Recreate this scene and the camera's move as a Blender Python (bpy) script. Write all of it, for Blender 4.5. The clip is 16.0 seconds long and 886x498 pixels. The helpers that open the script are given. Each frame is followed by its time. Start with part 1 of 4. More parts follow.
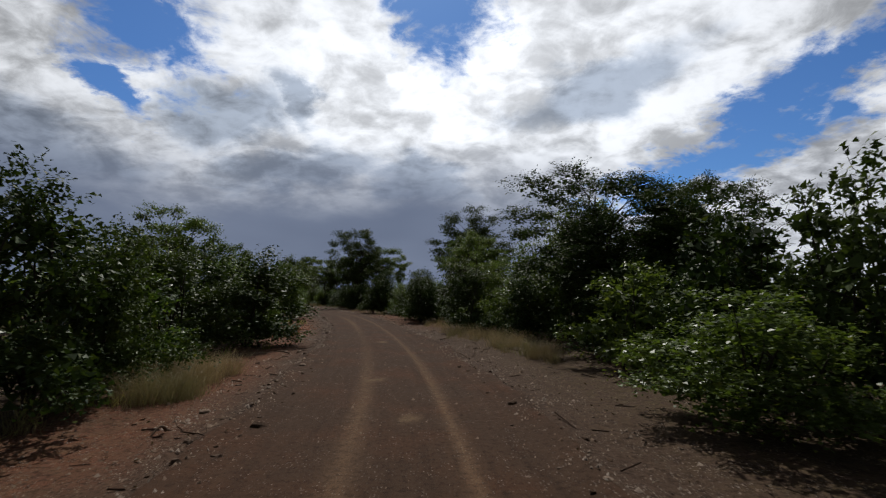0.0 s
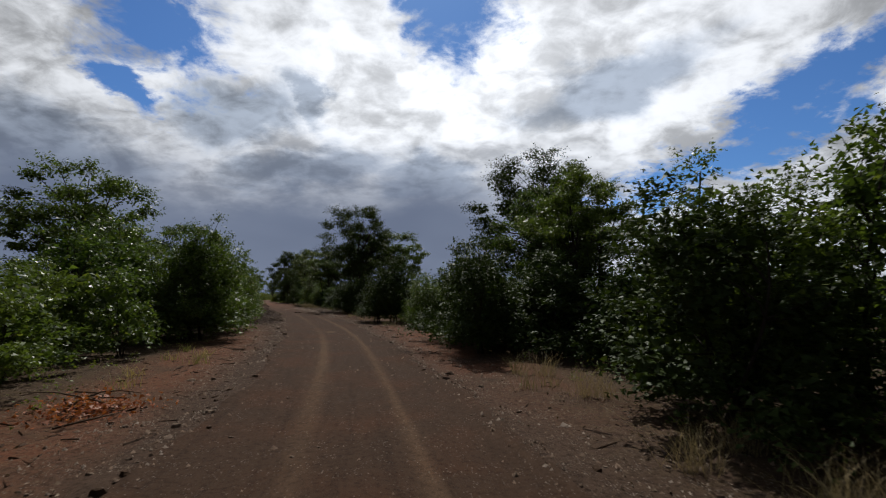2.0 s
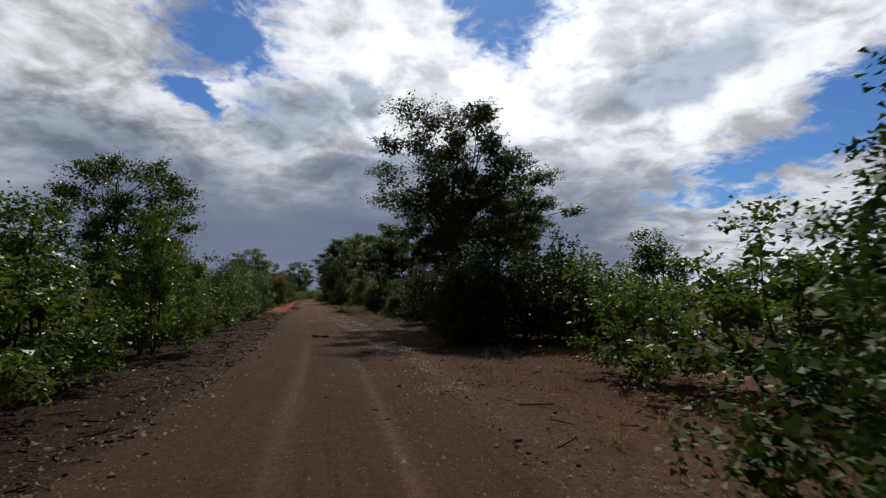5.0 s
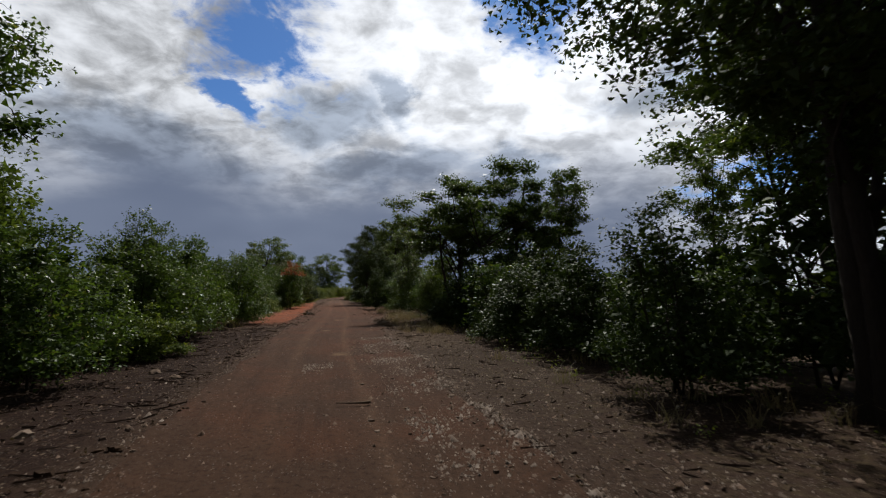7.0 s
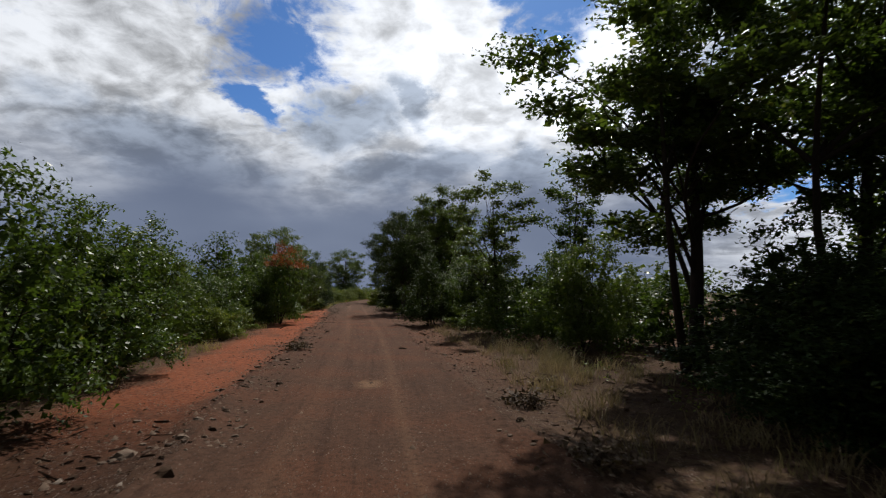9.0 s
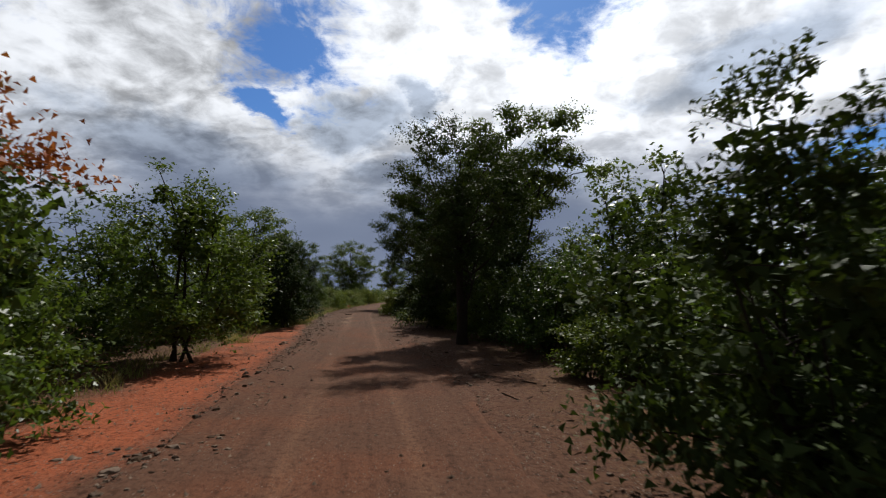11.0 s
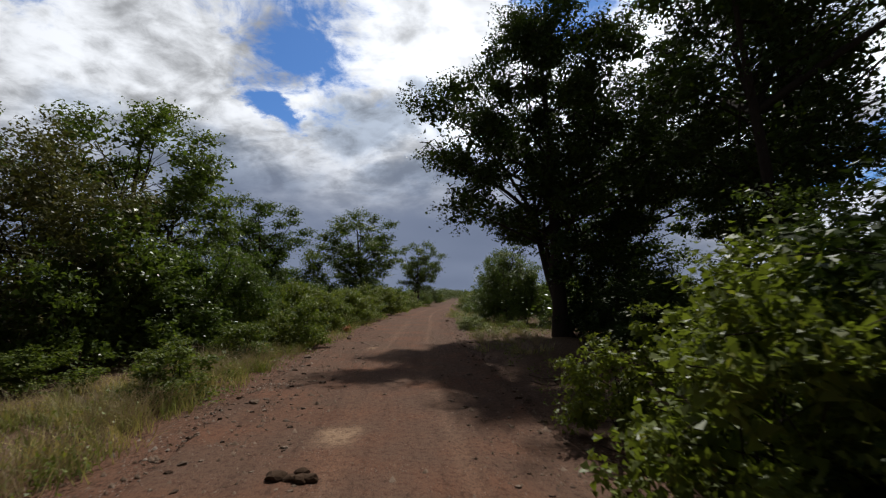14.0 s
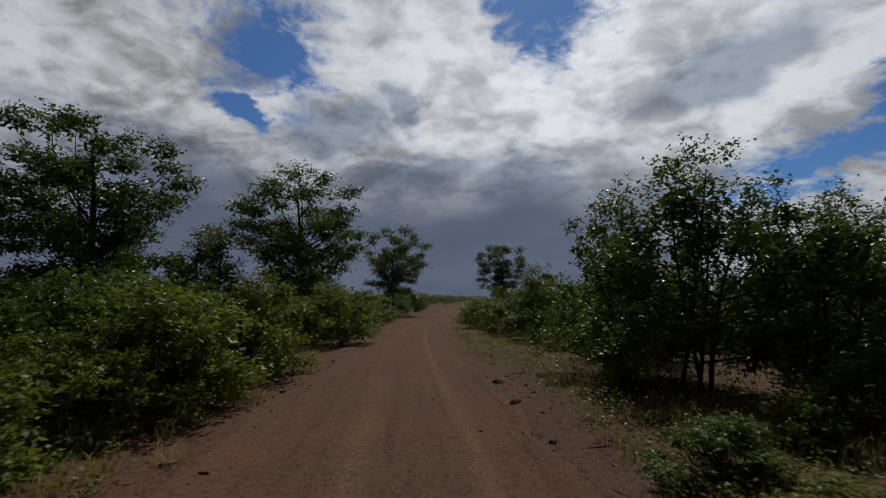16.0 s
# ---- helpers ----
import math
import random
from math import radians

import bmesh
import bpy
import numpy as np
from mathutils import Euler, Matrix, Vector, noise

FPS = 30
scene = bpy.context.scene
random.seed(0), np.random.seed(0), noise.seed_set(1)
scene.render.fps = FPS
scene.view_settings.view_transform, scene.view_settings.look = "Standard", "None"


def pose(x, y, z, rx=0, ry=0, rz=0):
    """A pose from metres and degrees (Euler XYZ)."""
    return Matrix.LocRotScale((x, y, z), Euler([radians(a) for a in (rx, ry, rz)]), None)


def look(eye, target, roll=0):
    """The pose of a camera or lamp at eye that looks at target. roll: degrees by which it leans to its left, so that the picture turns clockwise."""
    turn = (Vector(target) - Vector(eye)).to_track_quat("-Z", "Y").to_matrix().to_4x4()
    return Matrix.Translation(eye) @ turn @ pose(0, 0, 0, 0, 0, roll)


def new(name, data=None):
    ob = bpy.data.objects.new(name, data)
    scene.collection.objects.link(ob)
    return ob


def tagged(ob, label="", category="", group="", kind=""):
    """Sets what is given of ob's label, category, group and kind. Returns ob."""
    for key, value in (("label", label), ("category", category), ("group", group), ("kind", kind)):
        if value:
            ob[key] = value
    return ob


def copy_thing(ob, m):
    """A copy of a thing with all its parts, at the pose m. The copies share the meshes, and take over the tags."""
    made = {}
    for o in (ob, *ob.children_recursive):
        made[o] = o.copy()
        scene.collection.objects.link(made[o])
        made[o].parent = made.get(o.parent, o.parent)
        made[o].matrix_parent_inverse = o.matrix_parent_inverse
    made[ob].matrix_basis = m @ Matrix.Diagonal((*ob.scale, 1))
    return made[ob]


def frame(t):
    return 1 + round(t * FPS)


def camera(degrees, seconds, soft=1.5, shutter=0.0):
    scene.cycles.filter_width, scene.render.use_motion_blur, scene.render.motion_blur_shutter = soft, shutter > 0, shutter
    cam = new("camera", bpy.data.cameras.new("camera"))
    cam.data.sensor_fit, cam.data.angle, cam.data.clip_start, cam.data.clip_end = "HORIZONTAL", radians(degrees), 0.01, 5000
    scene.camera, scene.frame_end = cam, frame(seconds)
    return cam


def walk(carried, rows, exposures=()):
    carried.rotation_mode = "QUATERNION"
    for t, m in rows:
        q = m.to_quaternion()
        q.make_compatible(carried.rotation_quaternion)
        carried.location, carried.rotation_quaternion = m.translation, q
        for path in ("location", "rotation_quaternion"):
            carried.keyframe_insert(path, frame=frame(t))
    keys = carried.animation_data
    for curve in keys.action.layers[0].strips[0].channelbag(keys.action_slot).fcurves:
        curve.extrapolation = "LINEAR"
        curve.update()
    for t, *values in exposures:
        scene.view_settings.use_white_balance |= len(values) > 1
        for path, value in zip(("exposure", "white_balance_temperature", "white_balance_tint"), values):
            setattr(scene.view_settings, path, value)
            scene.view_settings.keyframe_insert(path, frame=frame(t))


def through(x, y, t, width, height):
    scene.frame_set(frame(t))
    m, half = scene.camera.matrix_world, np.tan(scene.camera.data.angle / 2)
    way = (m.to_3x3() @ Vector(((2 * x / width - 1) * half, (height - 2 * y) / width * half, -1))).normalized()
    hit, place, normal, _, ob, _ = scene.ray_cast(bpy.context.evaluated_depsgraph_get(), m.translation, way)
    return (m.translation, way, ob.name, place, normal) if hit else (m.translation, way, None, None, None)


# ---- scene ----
cam = camera(83.90, 16.0, soft=1.15, shutter=0.08)
PATH = [
    (0.0, pose(0.00, 0.00, 1.90, 95.48, 0.10, -0.84)),
    (0.5, pose(-0.32, 5.05, 1.90, 95.40, 0.03, -0.94)),
    (1.0, pose(-0.80, 10.14, 1.90, 95.36, 0.02, -0.70)),
    (1.5, pose(-1.45, 15.29, 1.90, 95.34, -0.04, -0.32)),
    (2.0, pose(-2.26, 20.55, 1.90, 95.37, -0.08, 0.27)),
    (2.5, pose(-3.24, 25.97, 1.90, 95.38, -0.11, 1.01)),
    (3.0, pose(-4.38, 31.53, 1.90, 95.32, -0.12, 1.83)),
    (3.5, pose(-5.69, 37.10, 1.90, 95.30, -0.07, 2.85)),
    (4.0, pose(-7.15, 42.61, 1.90, 95.21, -0.04, 4.25)),
    (4.5, pose(-8.73, 48.05, 1.90, 95.16, -0.03, 5.60)),
    (5.0, pose(-10.42, 53.40, 1.90, 95.12, -0.05, 6.69)),
    (5.5, pose(-12.18, 58.69, 1.90, 95.06, -0.09, 7.49)),
    (6.0, pose(-14.02, 63.93, 1.90, 94.96, -0.19, 8.18)),
    (6.5, pose(-15.93, 69.16, 1.90, 94.89, -0.21, 9.13)),
    (7.0, pose(-17.96, 74.33, 1.90, 94.77, -0.23, 10.21)),
    (7.5, pose(-20.09, 79.33, 1.90, 94.68, -0.24, 11.23)),
    (8.0, pose(-22.26, 84.19, 1.90, 94.77, -0.16, 12.05)),
    (8.5, pose(-24.34, 89.08, 1.90, 94.89, -0.25, 12.36)),
    (9.0, pose(-26.29, 94.17, 1.90, 94.93, -0.19, 12.42)),
    (9.5, pose(-28.27, 99.47, 1.90, 94.91, -0.06, 12.56)),
    (10.0, pose(-30.39, 105.00, 1.90, 94.90, 0.05, 12.79)),
    (10.5, pose(-32.67, 110.76, 1.90, 95.03, 0.03, 13.21)),
    (11.0, pose(-35.08, 116.69, 1.90, 95.07, 0.03, 13.57)),
    (11.5, pose(-37.62, 122.76, 1.90, 95.08, 0.05, 13.79)),
    (12.0, pose(-40.23, 128.92, 1.90, 95.04, 0.10, 13.87)),
    (12.5, pose(-42.88, 135.06, 1.90, 94.93, 0.20, 13.95)),
    (13.0, pose(-45.53, 141.04, 1.90, 94.93, 0.22, 14.30)),
    (13.5, pose(-48.06, 146.74, 1.90, 95.01, 0.22, 14.74)),
    (14.0, pose(-50.40, 152.18, 1.90, 95.15, 0.21, 14.87)),
    (14.5, pose(-52.54, 157.49, 1.90, 95.36, 0.23, 14.49)),
    (15.0, pose(-54.44, 162.85, 1.90, 95.53, 0.31, 13.57)),
    (15.5, pose(-56.14, 168.26, 1.90, 95.68, 0.39, 12.62)),
    (16.0, pose(-57.69, 173.68, 1.90, 95.73, 0.42, 11.58)),
]
walk(cam, PATH, exposures=[(0.0, -0.55), (7.0, -0.5), (10.0, -0.4), (12.5, -0.3), (13.0, -0.32), (13.5, -0.45), (14.0, -0.32), (14.5, -0.24), (15.0, -0.1), (15.5, 0.02), (16.0, -1.15)])

# ---------------------------------------------------------------- world, sun
SUN_AZ, SUN_EL = -4.0, 48.0     # degrees to the right of +y, and up


def math_node(nt, op, a, b=None, c=None, clamp=False):
    n = nt.nodes.new("ShaderNodeMath")
    n.operation, n.use_clamp = op, clamp
    for i, v in enumerate((a, b, c)):
        if v is None:
            continue
        if isinstance(v, (int, float)):
            n.inputs[i].default_value = v
        else:
            nt.links.new(v, n.inputs[i])
    return n.outputs[0]


def mix_node(nt, fac, a, b, blend="MIX"):
    n = nt.nodes.new("ShaderNodeMix")
    n.data_type, n.blend_type = "RGBA", blend
    n.clamp_factor = True
    for i, v in ((0, fac), (6, a), (7, b)):
        if isinstance(v, (int, float)):
            n.inputs[i].default_value = v
        elif isinstance(v, tuple):
            n.inputs[i].default_value = (*v, 1)
        else:
            nt.links.new(v, n.inputs[i])
    return n.outputs[2]


def step_node(nt, x, lo, hi):
    n = nt.nodes.new("ShaderNodeMapRange")
    n.interpolation_type = "SMOOTHSTEP"
    n.inputs[1].default_value, n.inputs[2].default_value = lo, hi
    nt.links.new(x, n.inputs[0])
    return n.outputs[0]


def noise_node(nt, vec, scale, detail=4.0, rough=0.55, distort=0.0):
    n = nt.nodes.new("ShaderNodeTexNoise")
    n.inputs["Scale"].default_value, n.inputs["Detail"].default_value = scale, detail
    n.inputs["Roughness"].default_value, n.inputs["Distortion"].default_value = rough, distort
    if vec is not None:
        nt.links.new(vec, n.inputs["Vector"])
    return n.outputs[0]


def make_world():
    w = bpy.data.worlds.new("sky")
    scene.world = w
    w.use_nodes = True
    nt = w.node_tree
    nt.nodes.clear()
    out = nt.nodes.new("ShaderNodeOutputWorld")
    bg = nt.nodes.new("ShaderNodeBackground")
    tc = nt.nodes.new("ShaderNodeTexCoord")
    sep = nt.nodes.new("ShaderNodeSeparateXYZ")
    nt.links.new(tc.outputs["Generated"], sep.inputs[0])
    x, y, z = sep.outputs
    zc = math_node(nt, "MAXIMUM", z, 0.0)
    # cloud deck seen in perspective
    den = math_node(nt, "ADD", zc, 0.28)
    comb = nt.nodes.new("ShaderNodeCombineXYZ")
    nt.links.new(math_node(nt, "DIVIDE", x, den), comb.inputs[0])
    nt.links.new(math_node(nt, "DIVIDE", y, den), comb.inputs[1])
    deck = comb.outputs[0]
    # azimuth (right of +y) and elevation in degrees
    az = math_node(nt, "MULTIPLY", math_node(nt, "ARCTAN2", x, y), 57.2958)
    el = math_node(nt, "MULTIPLY", math_node(nt, "ARCSINE", z), 57.2958)
    n_big = noise_node(nt, deck, 2.4, 6, 0.5, 0.6)
    n_mid = noise_node(nt, deck, 6.0, 10, 0.62, 0.6)
    n_fine = noise_node(nt, deck, 13.0, 8, 0.62, 0.3)
    puff = noise_node(nt, deck, 5.2, 6, 0.5, 0.9)
    wob = noise_node(nt, deck, 3.4, 8, 0.62)
    wob2 = noise_node(nt, deck, 3.1, 8, 0.62, 0.4)
    az_w = math_node(nt, "ADD", az, math_node(nt, "MULTIPLY_ADD", wob, 16.0, -8.0))
    el_w = math_node(nt, "ADD", el, math_node(nt, "MULTIPLY_ADD", wob2, 9.0, -4.5))

    def blob(a0, e0, ra, re, rot=0.0, aa=az_w, ee=el_w):
        """1 at the middle of a soft oval of the sky, 0 at its rim and below it outside."""
        da, de = math_node(nt, "SUBTRACT", aa, a0), math_node(nt, "SUBTRACT", ee, e0)
        c, s = math.cos(radians(rot)), math.sin(radians(rot))
        u = math_node(nt, "ADD", math_node(nt, "MULTIPLY", da, c / ra), math_node(nt, "MULTIPLY", de, s / ra))
        v = math_node(nt, "ADD", math_node(nt, "MULTIPLY", da, -s / re), math_node(nt, "MULTIPLY", de, c / re))
        r = math_node(nt, "SQRT", math_node(nt, "ADD", math_node(nt, "MULTIPLY", u, u), math_node(nt, "MULTIPLY", v, v)))
        return math_node(nt, "SUBTRACT", 1.0, r)

    # openings in the cloud
    gap = None
    for b in (
        (-32.0, 27.5, 8.5, 6.0, -25), (-34.8, 19.8, 4.2, 1.7, -35), (1.0, 32.5, 6.5, 6.5, 0), (38.0, 18.0, 16.0, 3.4, 26),
        (29.0, 13.5, 12.0, 3.0, 20), (-62.0, 27.0, 6.0, 3.0, 0), (70.0, 30.0, 14.0, 8.0, 20), (-120.0, 30.0, 20.0, 8.0, 20), (140.0, 38.0, 16.0, 7.0, -20)):
        g = blob(*b)
        gap = g if gap is None else math_node(nt, "MAXIMUM", gap, g)
    gap = math_node(nt, "ADD", gap, math_node(nt, "MULTIPLY_ADD", n_mid, 2.3, -1.15))
    gap = math_node(nt, "ADD", gap, math_node(nt, "MULTIPLY_ADD", n_fine, 1.5, -0.75))
    clear = step_node(nt, gap, -0.25, 0.55)
    # brightness of the cloud: lit edges towards the sun, slate-blue base low down
    n_soft = noise_node(nt, deck, 1.3, 2, 0.5)
    low = math_node(nt, "ADD", el, math_node(nt, "MULTIPLY_ADD", n_big, 5.0, math_node(nt, "MULTIPLY_ADD", n_soft, 9.0, -7.0)))
    left = step_node(nt, az_w, 26.0, 6.0)
    base = math_node(nt, "MULTIPLY", step_node(nt, low, 18.8, 8.0), math_node(nt, "MULTIPLY_ADD", left, 0.75, 0.25))
    shade = None
    for b in ((-24.0, 19.0, 9.0, 4.5, 10), (-2.0, 13.0, 9.0, 3.2, -6), (-16.0, 14.0, 12.0, 3.0, 8), (-42.0, 14.0, 16.0, 5.0, -12), (18.0, 22.0, 14.0, 4.0, 15), (-17.0, 21.0, 4.5, 2.6, -50)):
        g = blob(*b)
        shade = g if shade is None else math_node(nt, "MAXIMUM", shade, g)
    shade = step_node(nt, math_node(nt, "ADD", shade, math_node(nt, "MULTIPLY_ADD", n_big, 1.2, -0.6)), 0.0, 0.7)
    tex = math_node(nt, "ADD", math_node(nt, "MULTIPLY_ADD", n_big, 0.5, math_node(nt, "MULTIPLY", puff, 0.55)), math_node(nt, "MULTIPLY", n_fine, 0.36))
    bright = step_node(nt, tex, 0.545, 0.82)
    glow = math_node(nt, "MAXIMUM", blob(4.0, 25.0, 40.0, 24.0, 0, az, el), 0.0)
    lum = math_node(nt, "ADD", math_node(nt, "MULTIPLY_ADD", bright, 0.58, 0.33), math_node(nt, "MULTIPLY", glow, 0.42))
    lum = math_node(nt, "MULTIPLY", lum, math_node(nt, "MULTIPLY_ADD", shade, -0.46, 1.0))
    # cloud out of view overhead and behind, dimmed to cut ambient light
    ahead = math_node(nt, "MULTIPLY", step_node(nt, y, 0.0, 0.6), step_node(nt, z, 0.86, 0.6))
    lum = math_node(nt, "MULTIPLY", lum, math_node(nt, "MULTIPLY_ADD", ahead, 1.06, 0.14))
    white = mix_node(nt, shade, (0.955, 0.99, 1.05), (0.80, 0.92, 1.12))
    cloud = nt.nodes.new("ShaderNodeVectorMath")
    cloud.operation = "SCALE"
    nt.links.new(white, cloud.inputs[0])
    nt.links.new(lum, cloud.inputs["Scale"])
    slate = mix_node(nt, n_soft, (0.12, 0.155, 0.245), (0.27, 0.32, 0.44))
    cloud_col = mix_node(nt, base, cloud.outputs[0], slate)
    sky = nt.nodes.new("ShaderNodeTexSky")
    sky.sky_type, sky.sun_disc = "NISHITA", False
    sky.sun_elevation, sky.sun_rotation = radians(SUN_EL), radians(SUN_AZ)
    sky.air_density, sky.dust_density, sky.ozone_density = 1.0, 0.4, 2.0
    blue = nt.nodes.new("ShaderNodeVectorMath")
    blue.operation = "SCALE"
    nt.links.new(sky.outputs[0], blue.inputs[0])
    blue.inputs["Scale"].default_value = 0.075
    deep = mix_node(nt, 1.0, blue.outputs[0], (0.52, 0.86, 1.32), "MULTIPLY")
    col = mix_node(nt, clear, cloud_col, deep)
    nt.links.new(col, bg.inputs[0])
    bg.inputs[1].default_value = 1.15
    nt.links.new(bg.outputs[0], out.inputs[0])


make_world()
sun = new("sun", bpy.data.lights.new("sun", "SUN"))
sun.data.energy, sun.data.angle, sun.data.color = 5.0, radians(0.8), (1.0, 0.97, 0.91)
_a, _e = radians(SUN_AZ), radians(SUN_EL)
sun.matrix_world = look((math.sin(_a) * math.cos(_e) * 90, math.cos(_a) * math.cos(_e) * 90, math.sin(_e) * 90), (0, 0, 0))


# ---------------------------------------------------------------- materials
def material(name):
    m = bpy.data.materials.new(name)
    m.use_nodes = True
    nt = m.node_tree
    return m, nt, nt.nodes["Principled BSDF"], nt.nodes["Material Output"]


def position(nt):
    return nt.nodes.new("ShaderNodeNewGeometry").outputs["Position"]


def bump(nt, bsdf, height, strength, distance):
    b = nt.nodes.new("ShaderNodeBump")
    b.inputs["Strength"].default_value, b.inputs["Distance"].default_value = strength, distance
    nt.links.new(height, b.inputs["Height"])
    nt.links.new(b.outputs[0], bsdf.inputs["Normal"])


def attribute(nt, name):
    a = nt.nodes.new("ShaderNodeAttribute")
    a.attribute_name = name
    return a.outputs["Fac"]


def soil_material(name, road):
    m, nt, bsdf, out = material(name)
    pos = position(nt)
    fine, mid, big = noise_node(nt, pos, 38.0, 6, 0.7), noise_node(nt, pos, 5.0, 6, 0.65), noise_node(nt, pos, 0.55, 5, 0.6)
    vor = nt.nodes.new("ShaderNodeTexVoronoi")
    vor.inputs["Scale"].default_value = 26.0
    nt.links.new(pos, vor.inputs["Vector"])
    if road:
        col = mix_node(nt, mid, (0.085, 0.060, 0.046), (0.15, 0.104, 0.078))
        col = mix_node(nt, step_node(nt, big, 0.42, 0.68), col, (0.15, 0.086, 0.058))
        flow = nt.nodes.new("ShaderNodeCombineXYZ")
        nt.links.new(math_node(nt, "MULTIPLY", attribute(nt, "across"), 5.0), flow.inputs[0])
        nt.links.new(math_node(nt, "MULTIPLY", attribute(nt, "along"), 0.28), flow.inputs[1])
        streak = noise_node(nt, flow.outputs[0], 1.0, 5, 0.65, 0.2)
        col = mix_node(nt, math_node(nt, "MULTIPLY", step_node(nt, streak, 0.5, 0.34), 0.4), col, (0.062, 0.042, 0.032))
        col = mix_node(nt, math_node(nt, "MULTIPLY", step_node(nt, streak, 0.55, 0.74), 0.35), col, (0.175, 0.125, 0.09))
        col = mix_node(nt, math_node(nt, "MULTIPLY", attribute(nt, "track"), math_node(nt, "MULTIPLY_ADD", mid, 0.9, 0.15)), col, (0.34, 0.25, 0.175))
        col = mix_node(nt, math_node(nt, "MULTIPLY", attribute(nt, "pale"), step_node(nt, mid, 0.28, 0.5)), col, (0.28, 0.215, 0.15))
    else:
        col = mix_node(nt, mid, (0.082, 0.057, 0.043), (0.155, 0.106, 0.08))
        col = mix_node(nt, math_node(nt, "MULTIPLY", attribute(nt, "red"), step_node(nt, big, 0.25, 0.55)), col, mix_node(nt, mid, (0.30, 0.105, 0.055), (0.38, 0.16, 0.09)))
        col = mix_node(nt, math_node(nt, "MULTIPLY", attribute(nt, "litter"), step_node(nt, mid, 0.38, 0.62)), col, mix_node(nt, fine, (0.07, 0.056, 0.032), (0.19, 0.15, 0.085)))
    # soil colour scaled down where this attribute is set
    col = mix_node(nt, attribute(nt, "dark_tone"), col, mix_node(nt, 1.0, col, (0.46, 0.385, 0.325) if road else (0.50, 0.44, 0.385), "MULTIPLY"))
    if not road:
        # dark leaf mulch, and tree shade painted into the right verge
        col = mix_node(nt, math_node(nt, "MULTIPLY", attribute(nt, "mulch_shade"), math_node(nt, "MULTIPLY_ADD", step_node(nt, mid, 0.5, 0.68), -0.6, 1.0)), col, mix_node(nt, fine, (0.013, 0.0068, 0.0052), (0.034, 0.018, 0.0125)))
    col = mix_node(nt, attribute(nt, "rusty"), col, mix_node(nt, 1.0, col, (1.26, 0.92, 0.79), "MULTIPLY"))
    peb = math_node(nt, "MULTIPLY", step_node(nt, vor.outputs["Distance"], 0.36, 0.24), step_node(nt, noise_node(nt, pos, 2.2, 4), 0.40, 0.58))
    chance = nt.nodes.new("ShaderNodeSeparateColor")
    nt.links.new(vor.outputs["Color"], chance.inputs[0])
    peb = math_node(nt, "MULTIPLY", peb, step_node(nt, chance.outputs[0], 0.55, 0.62) if road else step_node(nt, chance.outputs[0], 0.25, 0.32))
    worn = 0.5 if road else math_node(nt, "MULTIPLY_ADD", attribute(nt, "mulch_shade"), -0.3, 0.85)
    col = mix_node(nt, math_node(nt, "MULTIPLY", peb, worn), col, mix_node(nt, chance.outputs[1], (0.13, 0.10, 0.082), (0.34, 0.285, 0.24)))
    col = mix_node(nt, math_node(nt, "MULTIPLY", step_node(nt, fine, 0.52, 0.34), 0.7), col, (0.05, 0.034, 0.026))
    clump = noise_node(nt, pos, 11.0, 6, 0.75)
    col = mix_node(nt, math_node(nt, "MULTIPLY", step_node(nt, clump, 0.53, 0.36), 0.6 if road else 0.85), col, mix_node(nt, 1.0, col, (0.36, 0.34, 0.34), "MULTIPLY"))
    nt.links.new(col, bsdf.inputs["Base Color"])
    bsdf.inputs["Roughness"].default_value = 0.95
    bsdf.inputs["Specular IOR Level"].default_value = 0.05
    h = math_node(nt, "ADD", math_node(nt, "MULTIPLY", fine, 0.5), math_node(nt, "MULTIPLY_ADD", mid, 0.7, math_node(nt, "MULTIPLY", peb, 0.5)))
    bump(nt, bsdf, h, 0.65 if road else 1.0, 0.035)
    return m


def leaf_material(name, dark, light, tint, through=0.28, gloss=0.45, sheen=0.11):
    m, nt, bsdf, out = material(name)
    info = nt.nodes.new("ShaderNodeObjectInfo")
    geo = nt.nodes.new("ShaderNodeNewGeometry")
    col = mix_node(nt, geo.outputs["Random Per Island"], dark, light)
    col = mix_node(nt, step_node(nt, geo.outputs["Random Per Island"], 0.93, 0.99), col, tint)
    col = mix_node(nt, math_node(nt, "MULTIPLY", info.outputs["Random"], 0.55), col, tuple(0.5 * (a + b) for a, b in zip(light, tint)))
    nt.links.new(col, bsdf.inputs["Base Color"])
    bsdf.inputs["Roughness"].default_value = gloss
    bsdf.inputs["Specular IOR Level"].default_value = sheen
    tr = nt.nodes.new("ShaderNodeBsdfTranslucent")
    warm = mix_node(nt, 1.0, col, (1.18, 1.24, 0.55), "MULTIPLY")
    nt.links.new(warm, tr.inputs[0])
    mx = nt.nodes.new("ShaderNodeMixShader")
    mx.inputs[0].default_value = through
    nt.links.new(bsdf.outputs[0], mx.inputs[1])
    nt.links.new(tr.outputs[0], mx.inputs[2])
    nt.links.new(mx.outputs[0], out.inputs[0])
    return m


